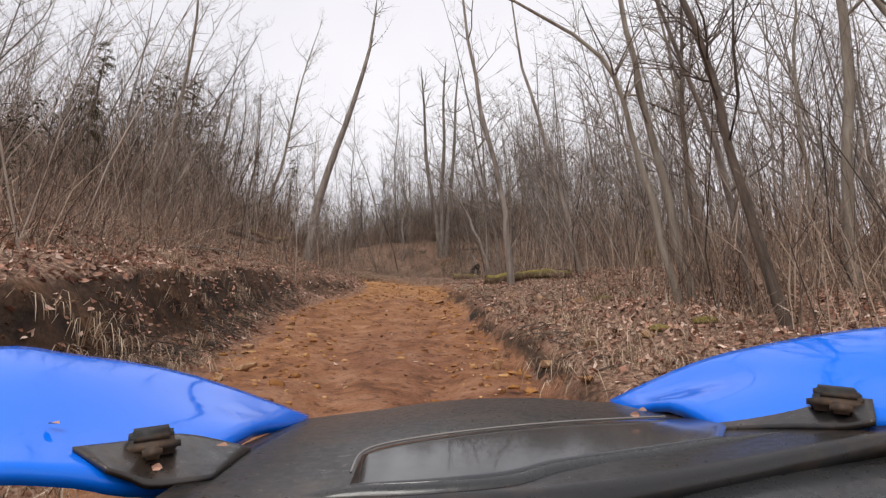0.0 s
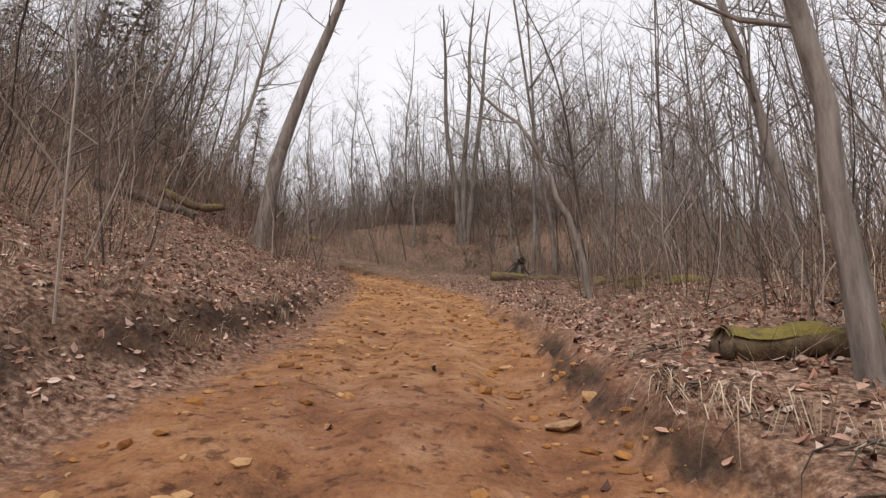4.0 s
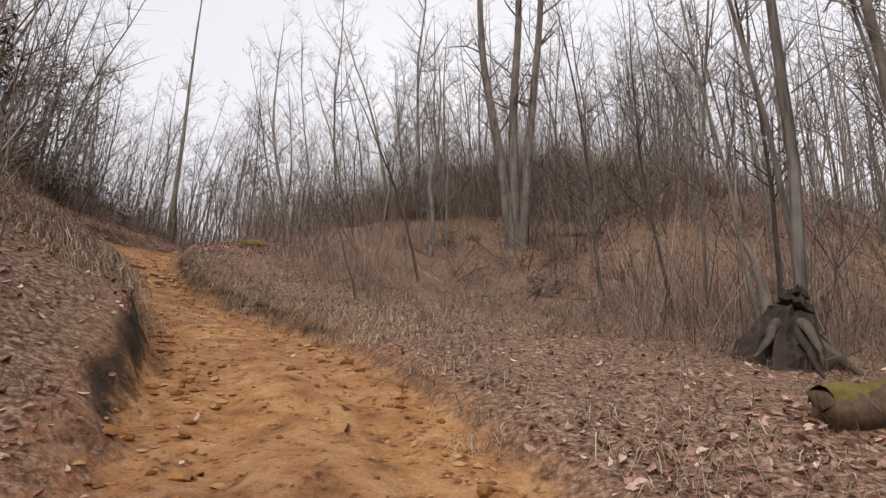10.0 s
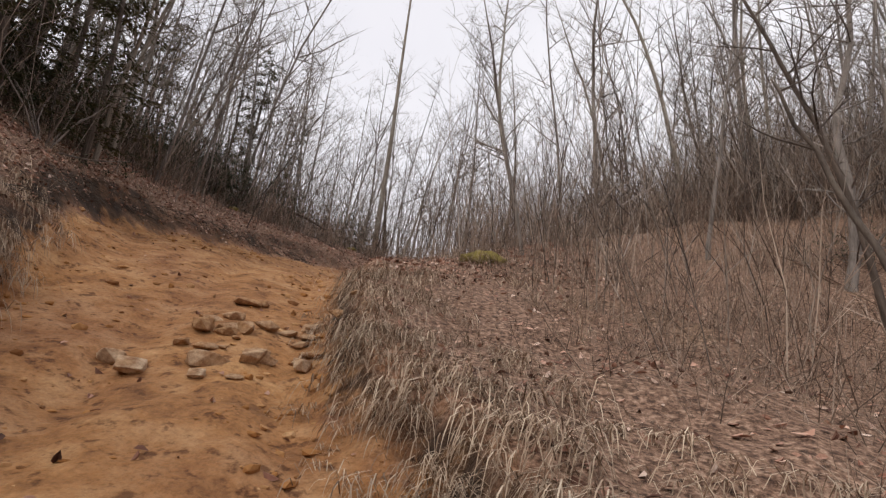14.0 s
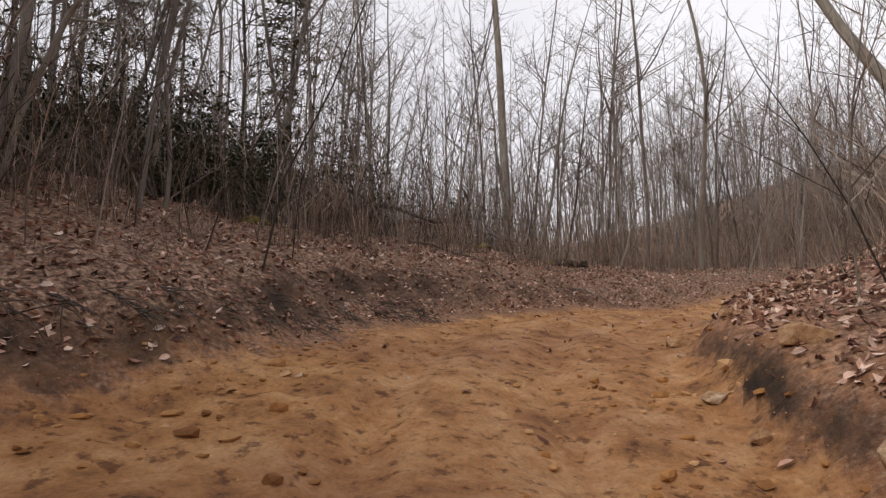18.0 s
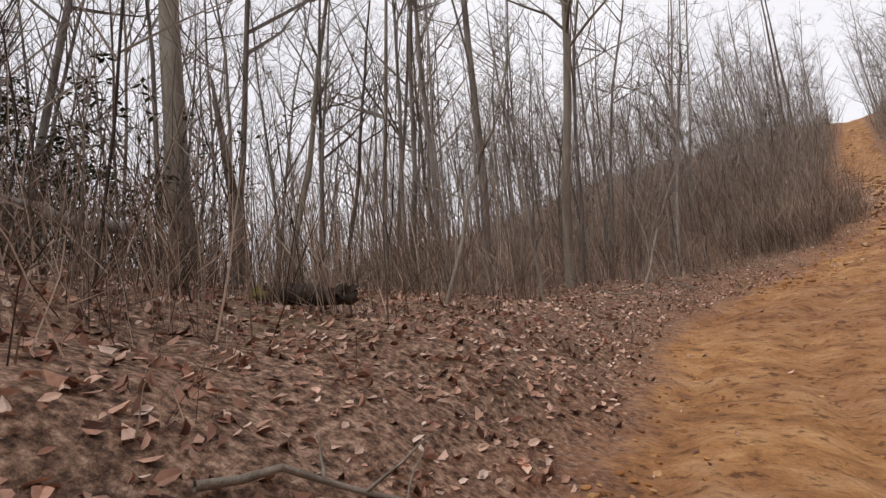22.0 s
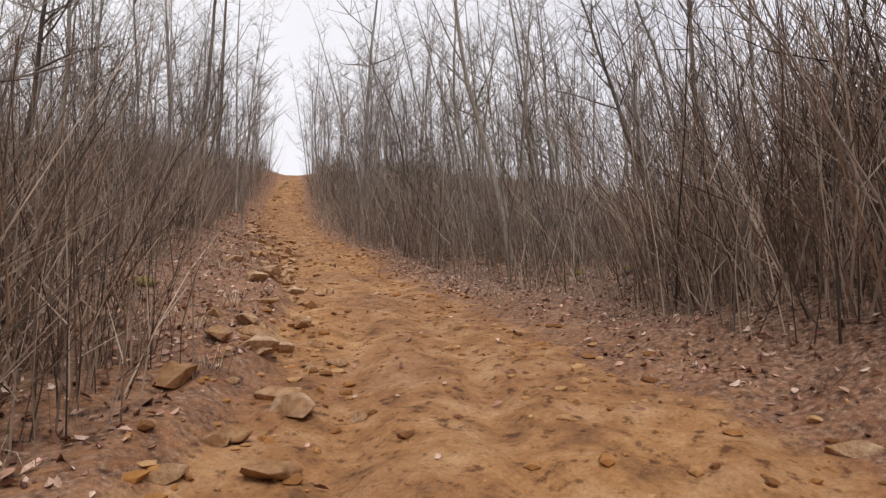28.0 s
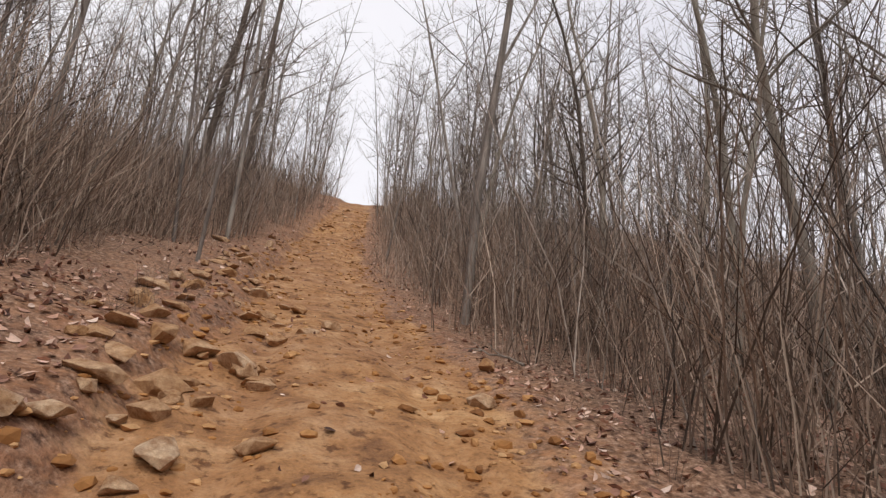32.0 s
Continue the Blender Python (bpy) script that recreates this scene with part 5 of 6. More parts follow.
log(-29.45, 56.70, [(0, 0, 0.3), (1.8, 1.2, 0.5), (3.8, 2.4, 0.9), (6.0, 3.6, 0.8)], 0.085, "dark fallen trunk in the thicket", BARK_DARK, 0, 6)
log(-26.15, 61.30, [(0, 0, 0.5), (1.6, 1.5, 0.7), (3.0, 2.8, 0.6)], 0.09, "thin fallen pole caught in saplings", BARK, 0, 7)
log(-22.4, 65.3, [(0, 0, 0.08), (0.6, -0.35, 0.16), (1.3, -0.75, 0.24)], 0.12, "mossy broken log in the leaves", WET_BARK, 0, 8)
log(3.65, 88.70, [(0, 0, 0.1), (0.9, -0.5, 0.12), (1.9, -0.9, 0.14)], 0.11, "dark log beside the rocky trail", BARK_DARK, 1, 9)
log(1.4, 54.6, [(0, 0, 0.12), (1.3, 0.3, 0.14), (2.6, 0.5, 0.3)], 0.12, "dark log lying by the three-trunked tree", BARK_DARK, 0, 10)


def root_stump(x, y):
    r = np.random.default_rng(8)
    root = new("stump")
    root.location = (x, y, height_at(x, y))
    tagged(root, "dark upturned stump with splayed roots", "stump")
    p = resample([(0, 0, -0.2), (0.02, 0, 0.15), (0.08, 0, 0.42), (0.16, 0.02, 0.66), (0.26, 0.02, 0.86), (0.33, 0.03, 1.02)], 14)
    w = resample([(0.60,), (0.47,), (0.33,), (0.24,), (0.15,), (0.03,)], 14)[:, 0]
    v, f = tube(p, w, 26)
    turn, ring = np.tile(np.arange(26) * 2 * np.pi / 26, 14), np.repeat(np.arange(14), 26)
    ridge = 1 + 0.20 * np.sin(5 * turn + 0.22 * ring) + 0.10 * np.sin(11 * turn - 0.3 * ring) + r.normal(0, 0.06, len(turn))
    v = p[ring] + (v - p[ring]) * ridge[:, None]
    v[:, 2] += r.normal(0, 0.02, len(v))
    part("trunk", mesh_from("trunk", v, f, WET_BARK, False), None, root)
    for k in range(13):
        a = k * 0.49 + r.uniform(-0.2, 0.2)
        q, w = limb((0.08 + 0.26 * np.cos(a), 0.26 * np.sin(a), r.uniform(0.3, 0.55)), (np.cos(a), np.sin(a), -0.75), r.uniform(0.55, 1.0), r.uniform(0.04, 0.085), 8, 0.17, -0.03, r)
        part("root", mesh_from("root", *tube(q, w + 0.01, 6), BARK_DARK if k % 3 else WET_BARK), None, root)


root_stump(1.8, 35.9)
leaning_tree("snag", 1.95, 36.55, [(0, 0, -0.3), (0.0, 0, 0.7), (-0.08, 0, 1.3), (-0.4, 0, 1.95)], 0.10, "pale broken snag behind the stump", BARK_PALE, 30, 1, 1, 0.7)


def rotten_stump(x, y, size, seed):
    """A squat broken stump with a mossy top."""
    r = np.random.default_rng(seed)
    root = new("stump")
    root.location = (x, y, height_at(x, y) - 0.05)
    tagged(root, "squat rotten stump capped with green moss", "stump")
    rings, n = 9, 18
    up = np.linspace(0, 1, rings)
    wide = size * (0.62 - 0.22 * up + 0.25 * np.exp(-6 * up))
    ang = np.arange(n) * 2 * np.pi / n
    rough = 1 + 0.12 * np.sin(3 * ang + seed) + r.normal(0, 0.05, n)
    p = np.stack([np.zeros(rings), np.zeros(rings), up * size * 1.25], 1)
    v, f = tube(p, wide, n)
    turn, ring = np.tile(np.arange(n), rings), np.repeat(np.arange(rings), n)
    v = p[ring] + (v - p[ring]) * rough[turn][:, None]
    v[ring == rings - 1, 2] += r.normal(0, 0.07 * size, n)
    part("trunk", mesh_from("trunk", v, f, ROTTEN), None, root)
    bm = bmesh.new()
    bmesh.ops.create_icosphere(bm, subdivisions=3, radius=1.0)
    for q in bm.verts:
        k = 1 + 0.22 * noise.noise(q.co * 2.2 + Vector((seed, 0, 0))) + 0.07 * noise.noise(q.co * 8)
        q.co = Vector((q.co.x * k * size * 0.5, q.co.y * k * size * 0.5, size * 1.2 + q.co.z * k * size * 0.2))
    part("moss", bm, MOSS, root, "yellow-green moss cap")


rotten_stump(6.4, 16.9, 0.42, 3)


def moss_clump(x, y, size, seed):
    bm = bmesh.new()
    bmesh.ops.create_icosphere(bm, subdivisions=3, radius=1.0)
    for v in bm.verts:
        k = 1 + 0.25 * noise.noise(v.co * 2 + Vector((seed, 0, 0))) + 0.07 * noise.noise(v.co * 9)
        v.co = Vector((v.co.x * k * size, v.co.y * k * size * 0.8, v.co.z * k * size * 0.42))
    me = bpy.data.meshes.new("moss_clump")
    bm.to_mesh(me)
    bm.free()
    me.materials.append(MOSS)
    for p in me.polygons:
        p.use_smooth = True
    ob = new("moss_clump", me)
    ob.location = (x, y, height_at(x, y) + 0.02)
    tagged(ob, "yellow-green cushion of moss on the litter", "moss", "moss cushions")


for k, (x, y, s) in enumerate([(-11.0, 49.1, 0.5), (2.68, 6.75, 0.13), (3.5, 7.3, 0.16), (3.1, 10.6, 0.2), (-22.45, 65.35, 0.30), (-27.95, 54.50, 0.45), (-24.45, 54.90, 0.4), (-23.6, 62.6, 0.34), (4.45, 90.60, 0.22), (-6.0, 90.8, 0.22), (3.6, 24.8, 0.4),
                               (4.4, 23.9, 0.5), (-6.9, 12.5, 0.2), (-32.35, 55.30, 0.5)]):
    moss_clump(x, y, s, k * 3.7)


def fallen_branch(x, y, turn, length, radius, label, mat, seed):
    r = np.random.default_rng(seed)
    root = new("fallen_branch")
    tagged(root, label, "branch", "fallen branches")
    root.location = (x, y, height_at(x, y) + radius)
    p, q = limb((0, 0, 0), (np.cos(turn), np.sin(turn), 0.0), length, radius, 9, 0.10, 0.0, r)
    p[:, 2] = land(x + p[:, 0], y + p[:, 1])[0] - height_at(x, y) + 0.03 + 0.05 * r.random(9)
    part("stem", mesh_from("stem", *tube(p, q, 6), mat), None, root)
    for _ in range(3):
        i, b = r.integers(3, 8), turn + r.choice([-1, 1]) * r.uniform(0.4, 1.0)
        tp, tq = limb(p[i], (np.cos(b), np.sin(b), r.uniform(0.1, 0.8)), length * 0.3, q[i] * 0.6, 5, 0.15, 0.0, r)
        part("twig", mesh_from("twig", *tube(tp, tq, 4), mat), None, root)


for k, (x, y, a, ln, rad, pale) in enumerate([(-4.5, 81.6, -0.9, 1.1, 0.028, 1), (3.95, 99.80, 1.9, 1.0, 0.02, 1), (-16.15, 74.50, 2.4, 3.2, 0.02, 1), (-18.55, 72.10, 0.3, 2.2, 0.018, 1), (-6.0, 12.6, 0.2, 2.0, 0.03, 1),
                                              (-6.6, 11.2, 0.5, 1.6, 0.02, 0), (3.4, 17.5, 0.7, 1.8, 0.03, 0), (4.2, 28.4, 2.6, 2.4, 0.03, 0), (-2.5, 45.5, 0.9, 2.6, 0.03, 0), (-1.6, 44.0, 1.6, 2.0, 0.02, 0),
                                              (-23.15, 58.30, 0.2, 2.6, 0.03, 0), (-25.55, 59.90, 2.9, 2.8, 0.025, 0), (-20.35, 61.30, 1.1, 1.4, 0.02, 1), (5.25, 94.70, 2.2, 1.6, 0.02, 1), (6.35, 96.50, 0.4, 2.0, 0.025, 0),
                                              (-5.35, 93.30, 1.2, 1.5, 0.018, 1), (1.0, 47.0, 0.2, 2.4, 0.03, 0)]):
    fallen_branch(x, y, a, ln, rad, "pale bare fallen branch" if pale else "dark fallen branch in the litter", BARK_PALE if pale else BARK_DARK, 200 + k)


def hanging_roots():
    """Thin roots and dead stems that hang over the cut banks."""
    r = np.random.default_rng(91)
    out = []
    for a, b, count, sgn in ((15, 27, 420, 1), (60, 74, 420, 1), (10, 30, 160, -1)):
        lo, hi = stretch(a, b)
        i = r.integers(lo, hi, count)
        d = np.where(sgn > 0, WIDE_L[i], WIDE_R[i]) + r.uniform(0.45, 0.85, count)
        x, y = LINE[i, 0] + LEFT[i, 0] * d * sgn, LINE[i, 1] + LEFT[i, 1] * d * sgn
        z = land(x, y)[0]
        for k in range(count):
            q = LEFT[i[k]] * -sgn
            p, w = limb((x[k], y[k], z[k] + 0.05), (q[0] + r.normal(0, 0.5), q[1] + r.normal(0, 0.5), 0.15), r.uniform(0.25, 0.6), r.uniform(0.003, 0.009), 4, 0.2, -0.35, r)
            out.append(tube(p, w, 3))
    stuff("hanging_roots", joined(out), BARK_DARK, "dark roots and stems hanging over the cut banks", "roots")


hanging_roots()


# ---- evergreens ----
def hemlock_parts(height, seed, reach):
    r = np.random.default_rng(seed)
    p, q = limb((0, 0, -0.3), (0, 0, 1), height, 0.012 * height, 12, 0.02, 0.03, r)
    trunk = tube(p, q, 8)
    wood, green = [], []
    for k in range(int(height * 7)):
        u = r.uniform(0.12, 0.98)
        i = min(int(u * 11), 10)
        at = p[i] + (p[i + 1] - p[i]) * (u * 11 - i)
        a, ln = r.uniform(0, 6.28), reach * (1.08 - u) ** 0.7 * r.uniform(0.6, 1.1)
        bp, bq = limb(at, (np.cos(a), np.sin(a), 0.15), ln, 0.018, 6, 0.08, -0.07, r)
        wood.append(tube(bp, bq, 3))
        for _ in range(24):
            t = r.uniform(0.2, 1.0)
            j = min(int(t * 5), 4)
            o = bp[j] + (bp[j + 1] - bp[j]) * (t * 5 - j) + r.normal(0, 0.05, 3)
            b = a + r.choice([-1, 1]) * r.uniform(0.3, 1.1)
            d = np.array([np.cos(b), np.sin(b), r.uniform(-0.5, 0.05)]) * r.uniform(0.12, 0.30)
            w = np.array([-np.sin(b), np.cos(b), r.uniform(-0.3, 0.3)]) * 0.034
            v = np.array([o - w * 0.3, o + d * 0.45 - w, o + d, o + d * 0.45 + w])
            green.append((v, np.array([[0, 1, 2, 3]])))
    return trunk, joined(wood), joined(green)


def evergreen(name, meshes, mats, x, y, scale, turn, label, cat, group):
    root = new(name)
    root.matrix_world = Matrix.Translation((x, y, height_at(x, y) - 0.05)) @ pose(0, 0, 0, 0, 0, turn) @ Matrix.Scale(scale, 4)
    tagged(root, label, cat, group)
    for (nm, me) in meshes:
        ob = part(nm, me, None, root)
        if nm in ("foliage", "bough", "branch"):
            tagged(ob, kind="stuff")
    return root


hemlocks = []
for k, (h, w) in enumerate([(13, 2.6), (9, 2.2), (6, 1.9)]):
    t, b, g = hemlock_parts(h, 300 + k, w)
    hemlocks.append([("trunk", mesh_from("trunk", *t, BARK_DARK)), ("bough", mesh_from("bough", *b, BARK_DARK)), ("foliage", mesh_from("foliage", *g, HEMLOCK, False))])
for k, (x, y, s) in enumerate([(-12.0, 17.5, 0.5), (-14.5, 14.5, 0.45), (-10.5, 35.0, 0.42), (-12.5, 37.5, 0.5), (-19.5, 42.5, 0.9), (-22.0, 44.0, 1.0), (-20.0, 46.0, 0.8), (-24.5, 45.5, 1.05),
                               (-30, 50, 1.0), (-34, 57, 1.1), (-38, 63, 1.25), (-36, 70, 1.2), (-41, 58, 1.3), (-40, 75, 1.35), (-27, 46, 0.9), (-46, 66, 1.4), (-35, 47, 1.2), (-27, 45, 1.0), (-24, 46, 1.0), (-29, 47, 1.0), (-25, 49.5, 0.8), (-31, 44, 1.1), (-31, 61.5, 1.3), (-33.5, 63, 1.2), (-20.5, 44.0, 0.8), (-22.5, 46.5, 0.9), (-24, 43, 1.0), (-26.5, 47.5, 1.1)]):
    evergreen("hemlock", hemlocks[k % 3 if k > 10 else (1, 2, 0)[k % 3]], None, x, y, s, k * 77.0, "dark green hemlock among the bare trees", "tree", "hemlocks")


def shrub_parts(seed, height, leaves):
    r = np.random.default_rng(seed)
    wood, green = [], []
    for _ in range(9):
        a = r.uniform(0, 6.28)
        p, q = limb((0, 0, -0.1), (0.7 * np.cos(a), 0.7 * np.sin(a), 1), height * r.uniform(0.7, 1.1), 0.022, 7, 0.16, 0.0, r)
        wood.append(tube(p, q, 4))
        for _ in range(leaves):
            i = r.integers(2, 7)
            o = p[i] + r.normal(0, 0.17, 3)
            for c in range(4):
                b = c * 1.57 + r.uniform(-0.4, 0.4)
                d = np.array([np.cos(b), np.sin(b), r.uniform(-0.55, 0.3)]) * r.uniform(0.09, 0.15)
                w = np.array([-np.sin(b), np.cos(b), 0]) * 0.024
                v = np.array([o, o + d * 0.5 - w, o + d, o + d * 0.5 + w])
                green.append((v, np.array([[0, 1, 2, 3]])))
    return joined(wood), joined(green)


shrubs = []
for k, (h, n) in enumerate([(1.9, 22), (1.4, 18), (2.6, 26)]):
    b, g = shrub_parts(330 + k, h, n)
    shrubs.append([("branch", mesh_from("branch", *b, BARK)), ("foliage", mesh_from("foliage", *g, EVERGREEN, False))])
r = np.random.default_rng(81)
spots = [(-19.5, 47.5), (-20.8, 49.4), (-19.6, 44.6), (-18.6, 41.6), (-21.8, 45.6), (-22.8, 48.0), (-24.0, 50.6), (-22.2, 51.6), (-24.95, 53.60), (-26.55, 55.70), (-24.35, 56.50), (-28.15, 57.50), (-26.95, 59.50), (-29.35, 53.70), (-30.55, 59.70), (-25.55, 58.70), (-27.95, 62.30),
         (-24.8, 48.2), (-31.95, 57.10), (-29.95, 64.10), (-25.95, 63.70), (-18.8, 40.9), (-15.6, 38.6), (-22.35, 54.70), (-33.95, 61.60), (0.4, 47.6), (0.9, 48.4), (3.0, 50.0), (-17.4, 38.0), (-20.6, 40.4), (-22.6, 43.4), (-24.6, 46.4), (-26.4, 49.2), (-19.4, 37.2), (-21.8, 46.9), (-28.6, 51.0), (-10.8, 30.4), (-12.2, 32.6), (-11.0, 28.9)]
for k, (x, y) in enumerate(spots):
    if abs(land(np.array([x]), np.array([y]))[2][0]) < (5.5 if x < -1 else 3.5):
        continue
    evergreen("rhododendron", shrubs[k % 3], None, x + r.normal(0, 0.3), y + r.normal(0, 0.3), r.uniform(0.75, 1.15), r.uniform(0, 360), "glossy dark green rhododendron under the trees", "shrub", "rhododendron shrubs")
for k, (x, y, s) in enumerate([(-3.6, 53.1, 0.62), (-2.3, 53.7, 0.5), (-10.6, 54.1, 0.55), (-8.2, 33.0, 0.62), (-8.9, 34.3, 0.75), (-8.6, 31.8, 0.6)]):
    evergreen("rhododendron", shrubs[k % 3], None, x, y, s, k * 61.0, "small olive-green evergreen shrub in the brown brush", "shrub", "rhododendron shrubs")


def far_evergreens():
    """Dense dark broadleaf evergreens that close the view under the trees on the steep side."""
    r = np.random.default_rng(95)
    stems, greens = [], []
    for h in (1.8, 2.4, 3.0):
        wood, leaves = [], []
        for _ in range(13):
            a = r.uniform(0, 6.28)
            p, q = limb((0, 0, -0.1), (0.45 * np.cos(a), 0.45 * np.sin(a), 1), h * r.uniform(0.5, 1.05), 0.016, 5, 0.17, 0.0, r)
            wood.append(ribbon(p, q, r.uniform(0, 6.28)))
            for _ in range(12):
                i = r.integers(1, 5)
                o = p[i] + r.normal(0, 0.14, 3)
                for c in range(3):
                    b = c * 2.1 + r.uniform(-0.4, 0.4)
                    d = np.array([np.cos(b), np.sin(b), r.uniform(-0.6, 0.3)]) * r.uniform(0.10, 0.16)
                    w = np.array([-np.sin(b), np.cos(b), r.uniform(-0.3, 0.3)]) * 0.030
                    leaves.append((np.array([o, o + d * 0.5 - w, o + d, o + d * 0.5 + w]), np.array([[0, 1, 2, 3]])))
        stems.append(joined(wood))
        greens.append(joined(leaves))
    wood, green = [], []
    for a, b, count, near, far in ((53, 64, 100, 3.0, 15), (60, 78, 110, 4.0, 15), (64, 84, 100, 6, 22), (10, 26, 12, 6, 14)):
        places, side = ring_places(count * 3, near, far, r, *stretch(a, b), 1.0, thin=False)
        places = places[(side > near) & ((places[:, 1] > 42) | (places[:, 1] < 28))][:count]
        n = len(places)
        how = r.integers(0, 3, n), places, r.uniform(0, 6.28, n), r.uniform(0.75, 1.3, n)
        wood.append(scattered(stems, *how))
        green.append(scattered(greens, *how))
    stuff("evergreen_stems", joined(wood), BARK, "crooked stems of the massed evergreens", "shrubs")
    stuff("evergreen_understorey", joined(green), EVERGREEN, "dark green broadleaf evergreens massed under the trees", "shrubs", False)


far_evergreens()


# ---- the off-road vehicle at the foot of the climb ----
def gloss_paint(name, col, rough, coat, metal=0.0, grime=(0.2, 0.16, 0.12), dirt=0.3, shine=0.5):
    m, n, l, b = material(name, rough)
    x, y = noise_node(n, l, 6, 5, 0.7), noise_node(n, l, 60, 4, 0.6)
    d = ramp_node(n, l, x.outputs["Fac"], [(0.5, (0, 0, 0)), (0.85, (dirt, dirt, dirt))])
    c = mix_node(n, l, d.outputs[0], col, grime)
    l.new(c.outputs[0], b.inputs["Base Color"])
    g = ramp_node(n, l, y.outputs["Fac"], [(0.3, (rough * 0.7,) * 3), (0.8, (rough * 1.4,) * 3)])
    l.new(g.outputs[0], b.inputs["Roughness"])
    b.inputs["Specular IOR Level"].default_value = shine
    b.inputs["Coat Weight"].default_value, b.inputs["Coat Roughness"].default_value = coat, 0.06
    return m


BLUE = gloss_paint("blue_plastic", (0.0, 0.17, 0.90), 0.06, 0.2, dirt=0.05, grime=(0.16, 0.24, 0.5), shine=0.32)
BLACK = gloss_paint("dusty_black_plastic", (0.012, 0.011, 0.011), 0.35, 0.1, dirt=0.5, grime=(0.16, 0.10, 0.06))
SATIN = gloss_paint("satin_black_plastic", (0.02, 0.021, 0.022), 0.3, 0.2, dirt=0.25)
GLOSS = gloss_paint("dark_gloss_plastic", (0.035, 0.037, 0.04), 0.16, 0.3, dirt=0.35, grime=(0.16, 0.14, 0.12))
DUST = gloss_paint("dusty_grey_plastic", (0.25, 0.23, 0.21), 0.6, 0.0, dirt=0.4)
RUBBER = gloss_paint("muddy_tyre_rubber", (0.02, 0.019, 0.018), 0.8, 0.0, dirt=0.8, grime=(0.24, 0.12, 0.05))


def lofted(rows, thick, cols=14, bulge=0.0):
    """A sheet through rows of places, smoothed both ways, with thickness."""
    a = np.stack([resample(q, cols) for q in rows])
    a = np.stack([resample(a[:, k], 12) for k in range(cols)], 1)
    u = np.sin(np.linspace(0, np.pi, 12))[:, None] * np.sin(np.linspace(0, np.pi, cols))[None]
    a[..., 2] += bulge * u
    n = 12
    low = a - np.array([0, 0, thick])
    v = np.concatenate([a.reshape(-1, 3), low.reshape(-1, 3)])
    i, j = np.meshgrid(np.arange(n - 1), np.arange(cols - 1), indexing="ij")
    k = (i * cols + j).ravel()
    top = np.stack([k, k + 1, k + cols + 1, k + cols], 1)
    m = n * cols
    rim = np.r_[np.arange(cols), np.arange(1, n) * cols + cols - 1, (n - 1) * cols + np.arange(cols - 2, -1, -1), np.arange(n - 2, 0, -1) * cols]
    nxt = np.roll(rim, -1)
    return v, np.concatenate([top, top[:, ::-1] + m, np.stack([rim, rim + m, nxt + m, nxt], 1)])


def block(lo, hi, bevel):
    bm = bmesh.new()
    bmesh.ops.create_cube(bm, size=1)
    for v in bm.verts:
        v.co = Vector([(lo[k] + hi[k]) / 2 + v.co[k] * (hi[k] - lo[k]) for k in range(3)])
    bmesh.ops.bevel(bm, geom=bm.edges[:], offset=bevel, segments=3, affect="EDGES")
    return bm


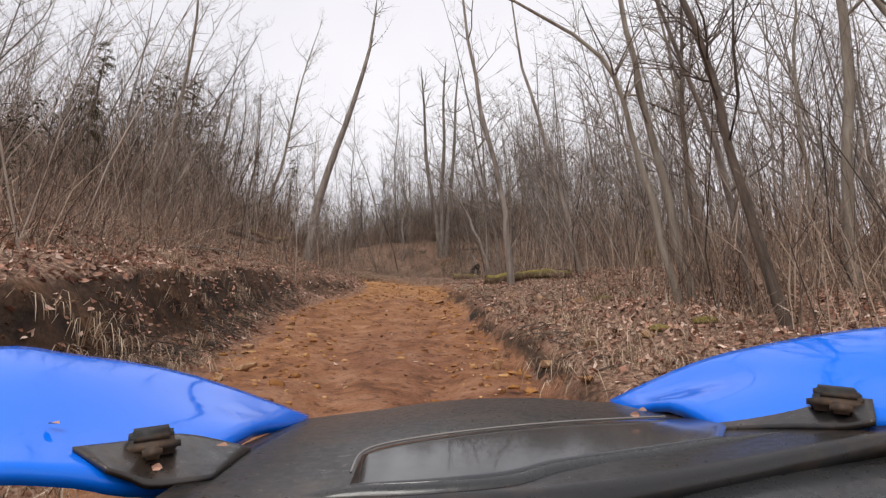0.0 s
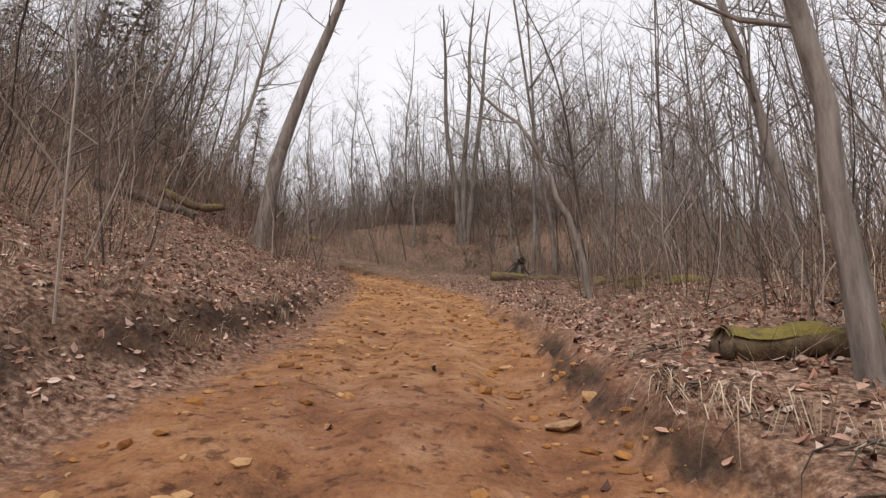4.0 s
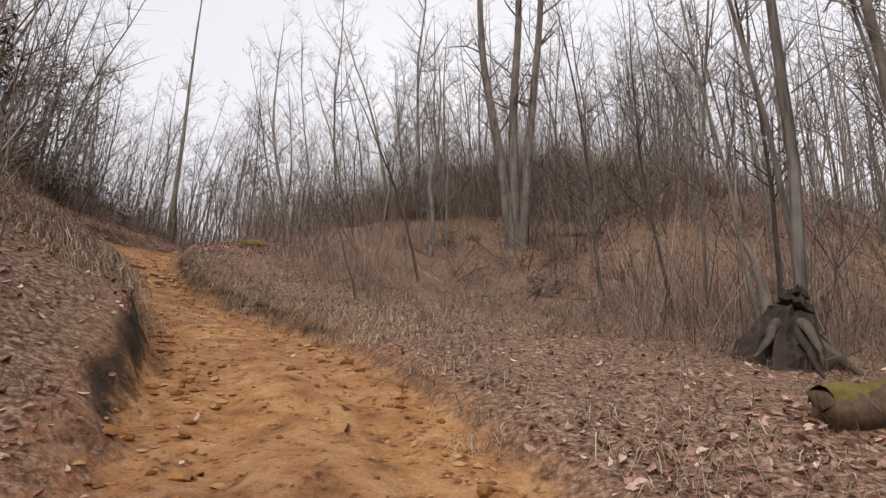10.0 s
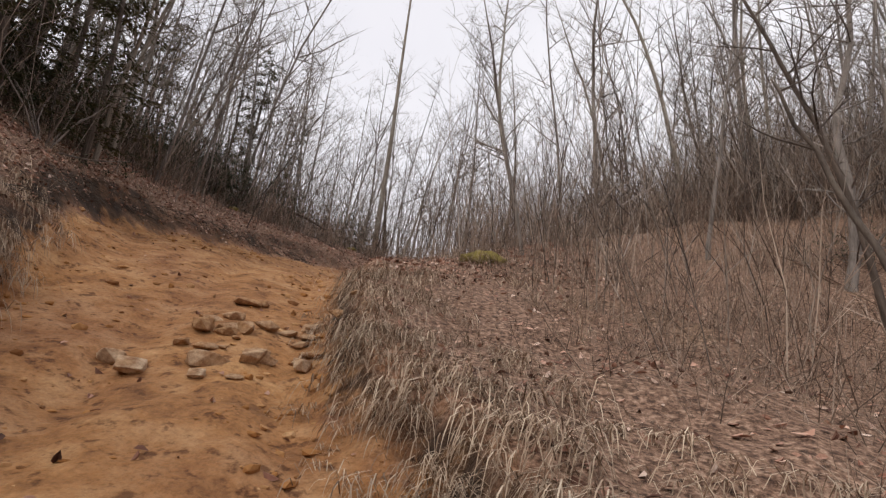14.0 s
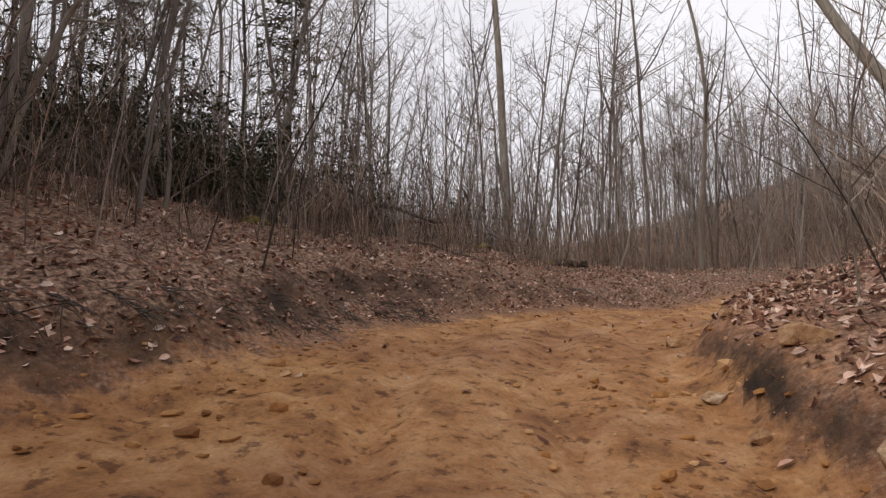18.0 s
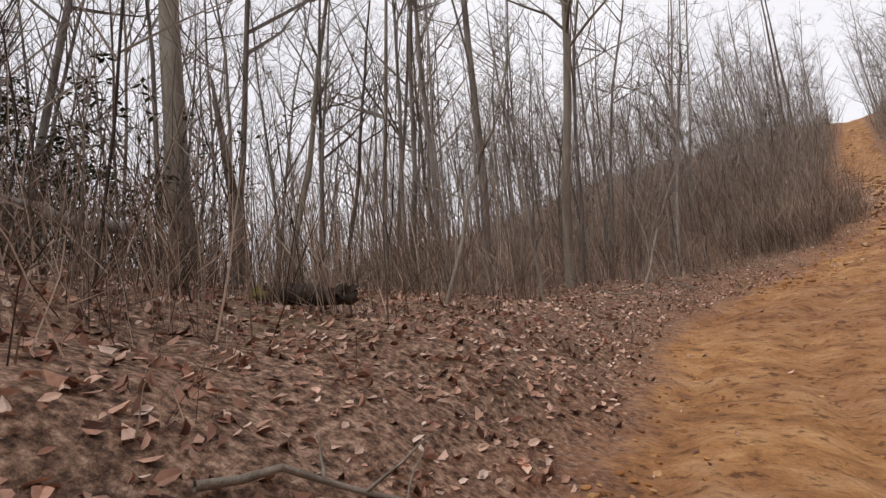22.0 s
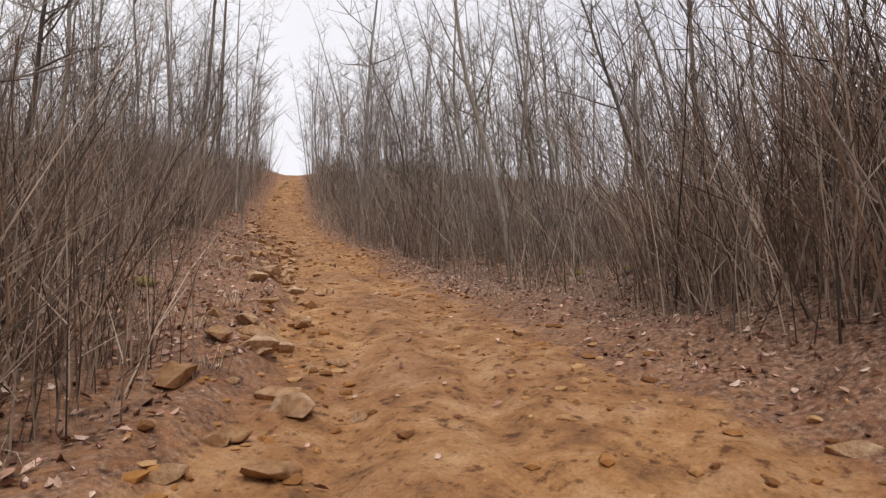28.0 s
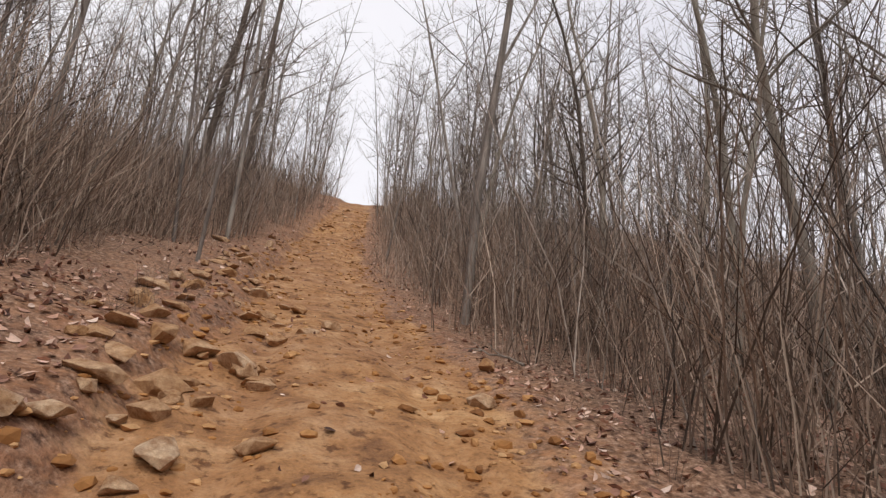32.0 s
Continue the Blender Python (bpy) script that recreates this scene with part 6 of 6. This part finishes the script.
def utility_vehicle(m):
    """Origin at the driver's eye line, y ahead, z up."""
    root = new("utility_vehicle")
    root.matrix_world = m
    tagged(root, "blue and black off-road buggy with muddy tyres on the trail", "vehicle")
    left = [[(-0.325, 1.35, -0.41), (-0.53, 1.15, -0.263), (-0.68, 1.0, -0.193), (-0.75, 0.94, -0.17), (-0.82, 0.7, -0.15)],
            [(-0.33, 1.22, -0.385), (-0.50, 1.02, -0.27), (-0.62, 0.88, -0.21), (-0.69, 0.8, -0.19), (-0.76, 0.62, -0.18)],
            [(-0.35, 1.0, -0.33), (-0.44, 0.86, -0.285), (-0.5, 0.74, -0.26), (-0.56, 0.66, -0.235), (-0.66, 0.52, -0.22)],
            [(-0.36, 0.76, -0.33), (-0.40, 0.68, -0.29), (-0.44, 0.64, -0.262), (-0.52, 0.58, -0.238), (-0.62, 0.44, -0.225)]]
    right = [[(0.41, 1.35, -0.372), (0.52, 1.22, -0.268), (0.62, 1.13, -0.206), (0.78, 0.97, -0.138), (0.86, 0.74, -0.11)],
             [(0.42, 1.22, -0.35), (0.54, 1.08, -0.262), (0.62, 0.98, -0.21), (0.74, 0.85, -0.155), (0.82, 0.66, -0.13)],
             [(0.44, 1.05, -0.295), (0.54, 0.94, -0.25), (0.61, 0.88, -0.22), (0.69, 0.76, -0.19), (0.76, 0.58, -0.17)],
             [(0.46, 0.84, -0.29), (0.53, 0.78, -0.255), (0.58, 0.74, -0.23), (0.66, 0.66, -0.2), (0.72, 0.5, -0.185)]]
    part("fender", mesh_from("fender", *lofted(left, 0.02, 14, 0.012), BLUE), None, root, "glossy blue front fender")
    part("fender", mesh_from("fender", *lofted(right, 0.02, 14, 0.012), BLUE), None, root, "glossy blue front fender")
    rear = [(-0.33, 0.58, -0.285), (-0.12, 0.6, -0.29), (0.0, 0.6, -0.285), (0.14, 0.6, -0.275), (0.37, 0.66, -0.262), (0.6, 0.7, -0.232)]
    front = [(-0.32, 1.34, -0.415), (-0.17, 1.36, -0.402), (0.02, 1.38, -0.382), (0.235, 1.39, -0.378), (0.41, 1.34, -0.376), (0.56, 1.0, -0.272)]
    mid = [(-0.35, 0.95, -0.345), (-0.14, 0.98, -0.33), (0.02, 1.0, -0.315), (0.22, 1.0, -0.31), (0.42, 1.0, -0.315), (0.6, 0.86, -0.25)]
    part("hood", mesh_from("hood", *lofted([front, mid, rear], 0.03, 18, 0.0), BLACK), None, root, "dusty black hood")
    crease = [(-0.116, 0.808, -0.306), (-0.074, 0.853, -0.306), (0.05, 0.887, -0.299), (0.217, 0.94, -0.301), (0.41, 1.012, -0.314), (0.495, 0.94, -0.288)]
    lip = [(-0.111, 0.672, -0.292), (-0.017, 0.668, -0.286), (0.084, 0.678, -0.281), (0.147, 0.716, -0.281), (0.29, 0.774, -0.283), (0.416, 0.813, -0.280)]
    part("hood_panel", mesh_from("hood_panel", *lofted([crease, lip], 0.010, 16, 0.004), GLOSS), None, root, "grey glossy raised panel")
    part("seam", mesh_from("seam", *tube(resample([(-0.112, 0.69, -0.288)] + crease[:5], 26) + np.array([0, 0, 0.004]), np.full(26, 0.0018), 5), DUST), None, root, "pale dusty seam line")
    part("lip", mesh_from("lip", *tube(resample([(-0.30, 0.69, -0.315), (-0.2, 0.665, -0.305)] + lip + [(0.56, 0.80, -0.262)], 30) - np.array([0, 0.014, 0.012]), np.full(30, 0.017), 8), SATIN), None, root, "black rounded rubber lip")
    wing = [[(-0.462, 0.69, -0.252), (-0.432, 0.765, -0.270), (-0.395, 0.85, -0.289), (-0.313, 0.905, -0.329)], [(-0.404, 0.665, -0.268), (-0.385, 0.68, -0.284), (-0.36, 0.69, -0.298), (-0.30, 0.72, -0.300)]]
    part("hood_corner", mesh_from("hood_corner", *lofted(wing, 0.008, 12, 0.004), BLACK), None, root, "dusty black pointed hood corner")
    wing = [[(0.44, 1.06, -0.325), (0.54, 0.93, -0.262), (0.585, 0.835, -0.227), (0.60, 0.765, -0.211)], [(0.44, 0.88, -0.288), (0.50, 0.81, -0.262), (0.54, 0.75, -0.243), (0.57, 0.72, -0.226)]]
    part("hood_corner", mesh_from("hood_corner", *lofted(wing, 0.008, 12, 0.004), BLACK), None, root, "dusty black hood corner")
    cowl = [[(-0.85, 0.60, -0.272), (-0.3, 0.64, -0.318), (0.1, 0.64, -0.304), (0.4, 0.70, -0.277), (0.95, 0.68, -0.235)], [(-0.9, 0.2, -0.29), (-0.3, 0.22, -0.32), (0.1, 0.22, -0.32), (0.4, 0.22, -0.30), (1.0, 0.24, -0.27)]]
    part("cowl", mesh_from("cowl", *lofted(cowl, 0.04, 14), SATIN), None, root, "black plastic cowl")
    for x, y, z, turn in ((-0.402, 0.765, -0.272, 0.5), (0.575, 0.80, -0.222, -0.5)):
        latch = part("hood_latch", block((-0.036, -0.026, -0.018), (0.036, 0.026, 0.006), 0.008), RUBBER, root, "black rubber hood latch")
        latch.matrix_basis = Matrix.Translation((x, y, z)) @ Euler((-0.25, 0, turn)).to_matrix().to_4x4()
        tab = part("tab", block((-0.028, -0.018, 0.000), (0.028, 0.020, 0.018), 0.006), RUBBER, latch)
        tab.rotation_euler = (0.2, 0.0, 0.0)
        part("strap", block((-0.012, -0.055, -0.02), (0.012, -0.02, -0.004), 0.004), RUBBER, latch)
    for k, (x, y, z) in enumerate(((-0.512, 0.728, -0.242), (-0.318, 0.80, -0.296), (0.405, 1.112, -0.334), (-0.372, 0.72, -0.296), (0.335, 0.955, -0.296))):
        v, f = tipped(((np.array([(-1.0, 0, 0.1), (-0.2, -0.6, 0.5), (0.7, -0.5, 0.3), (1, 0, 0.1), (0.4, 0.6, 0.4), (-0.3, 0.5, 0.2)]) * 0.0085), np.array([[0, 1, 2, 3], [0, 3, 4, 5]])), 0.3 * k)
        part("leaf_scrap", mesh_from("leaf_scrap", v + np.array([x, y, z - 0.006]), f, LEAF, False), None, root, "scrap of dead leaf on the bodywork")
    part("cap", block((0.50, 0.58, -0.27), (0.54, 0.62, -0.235), 0.01), RUBBER, root)
    part("body", block((-0.5, -1.1, -1.0), (0.52, 1.2, -0.45), 0.08), SATIN, root, "black underbody")
    for x, y in ((-0.62, 0.85), (0.64, 0.85), (-0.62, -0.95), (0.64, -0.95)):
        prof = [(-0.11, 0.19), (-0.125, 0.27), (-0.10, 0.335), (-0.04, 0.35), (0.04, 0.35), (0.10, 0.335), (0.125, 0.27), (0.11, 0.19)]
        ang = np.linspace(0, 2 * np.pi, 29)[:-1]
        v = np.array([(x + a, y + b * np.cos(t), -1.12 + b * np.sin(t)) for t in ang for a, b in prof])
        i, j = np.meshgrid(np.arange(28), np.arange(8), indexing="ij")
        i, j = i.ravel(), j.ravel()
        f = np.stack([i * 8 + j, i * 8 + (j + 1) % 8, ((i + 1) % 28) * 8 + (j + 1) % 8, ((i + 1) % 28) * 8 + j], 1)
        wheel = part("wheel", block((x - 0.09, y - 0.13, -1.25), (x + 0.09, y + 0.13, -0.99), 0.06), SATIN, root, "black wheel hub")
        part("tyre", mesh_from("tyre", v, f, RUBBER), None, wheel)


utility_vehicle(Matrix.Translation((0.16, 0.05, 1.30)) @ pose(0, 0, 0, 12.8, 0, 0.6))
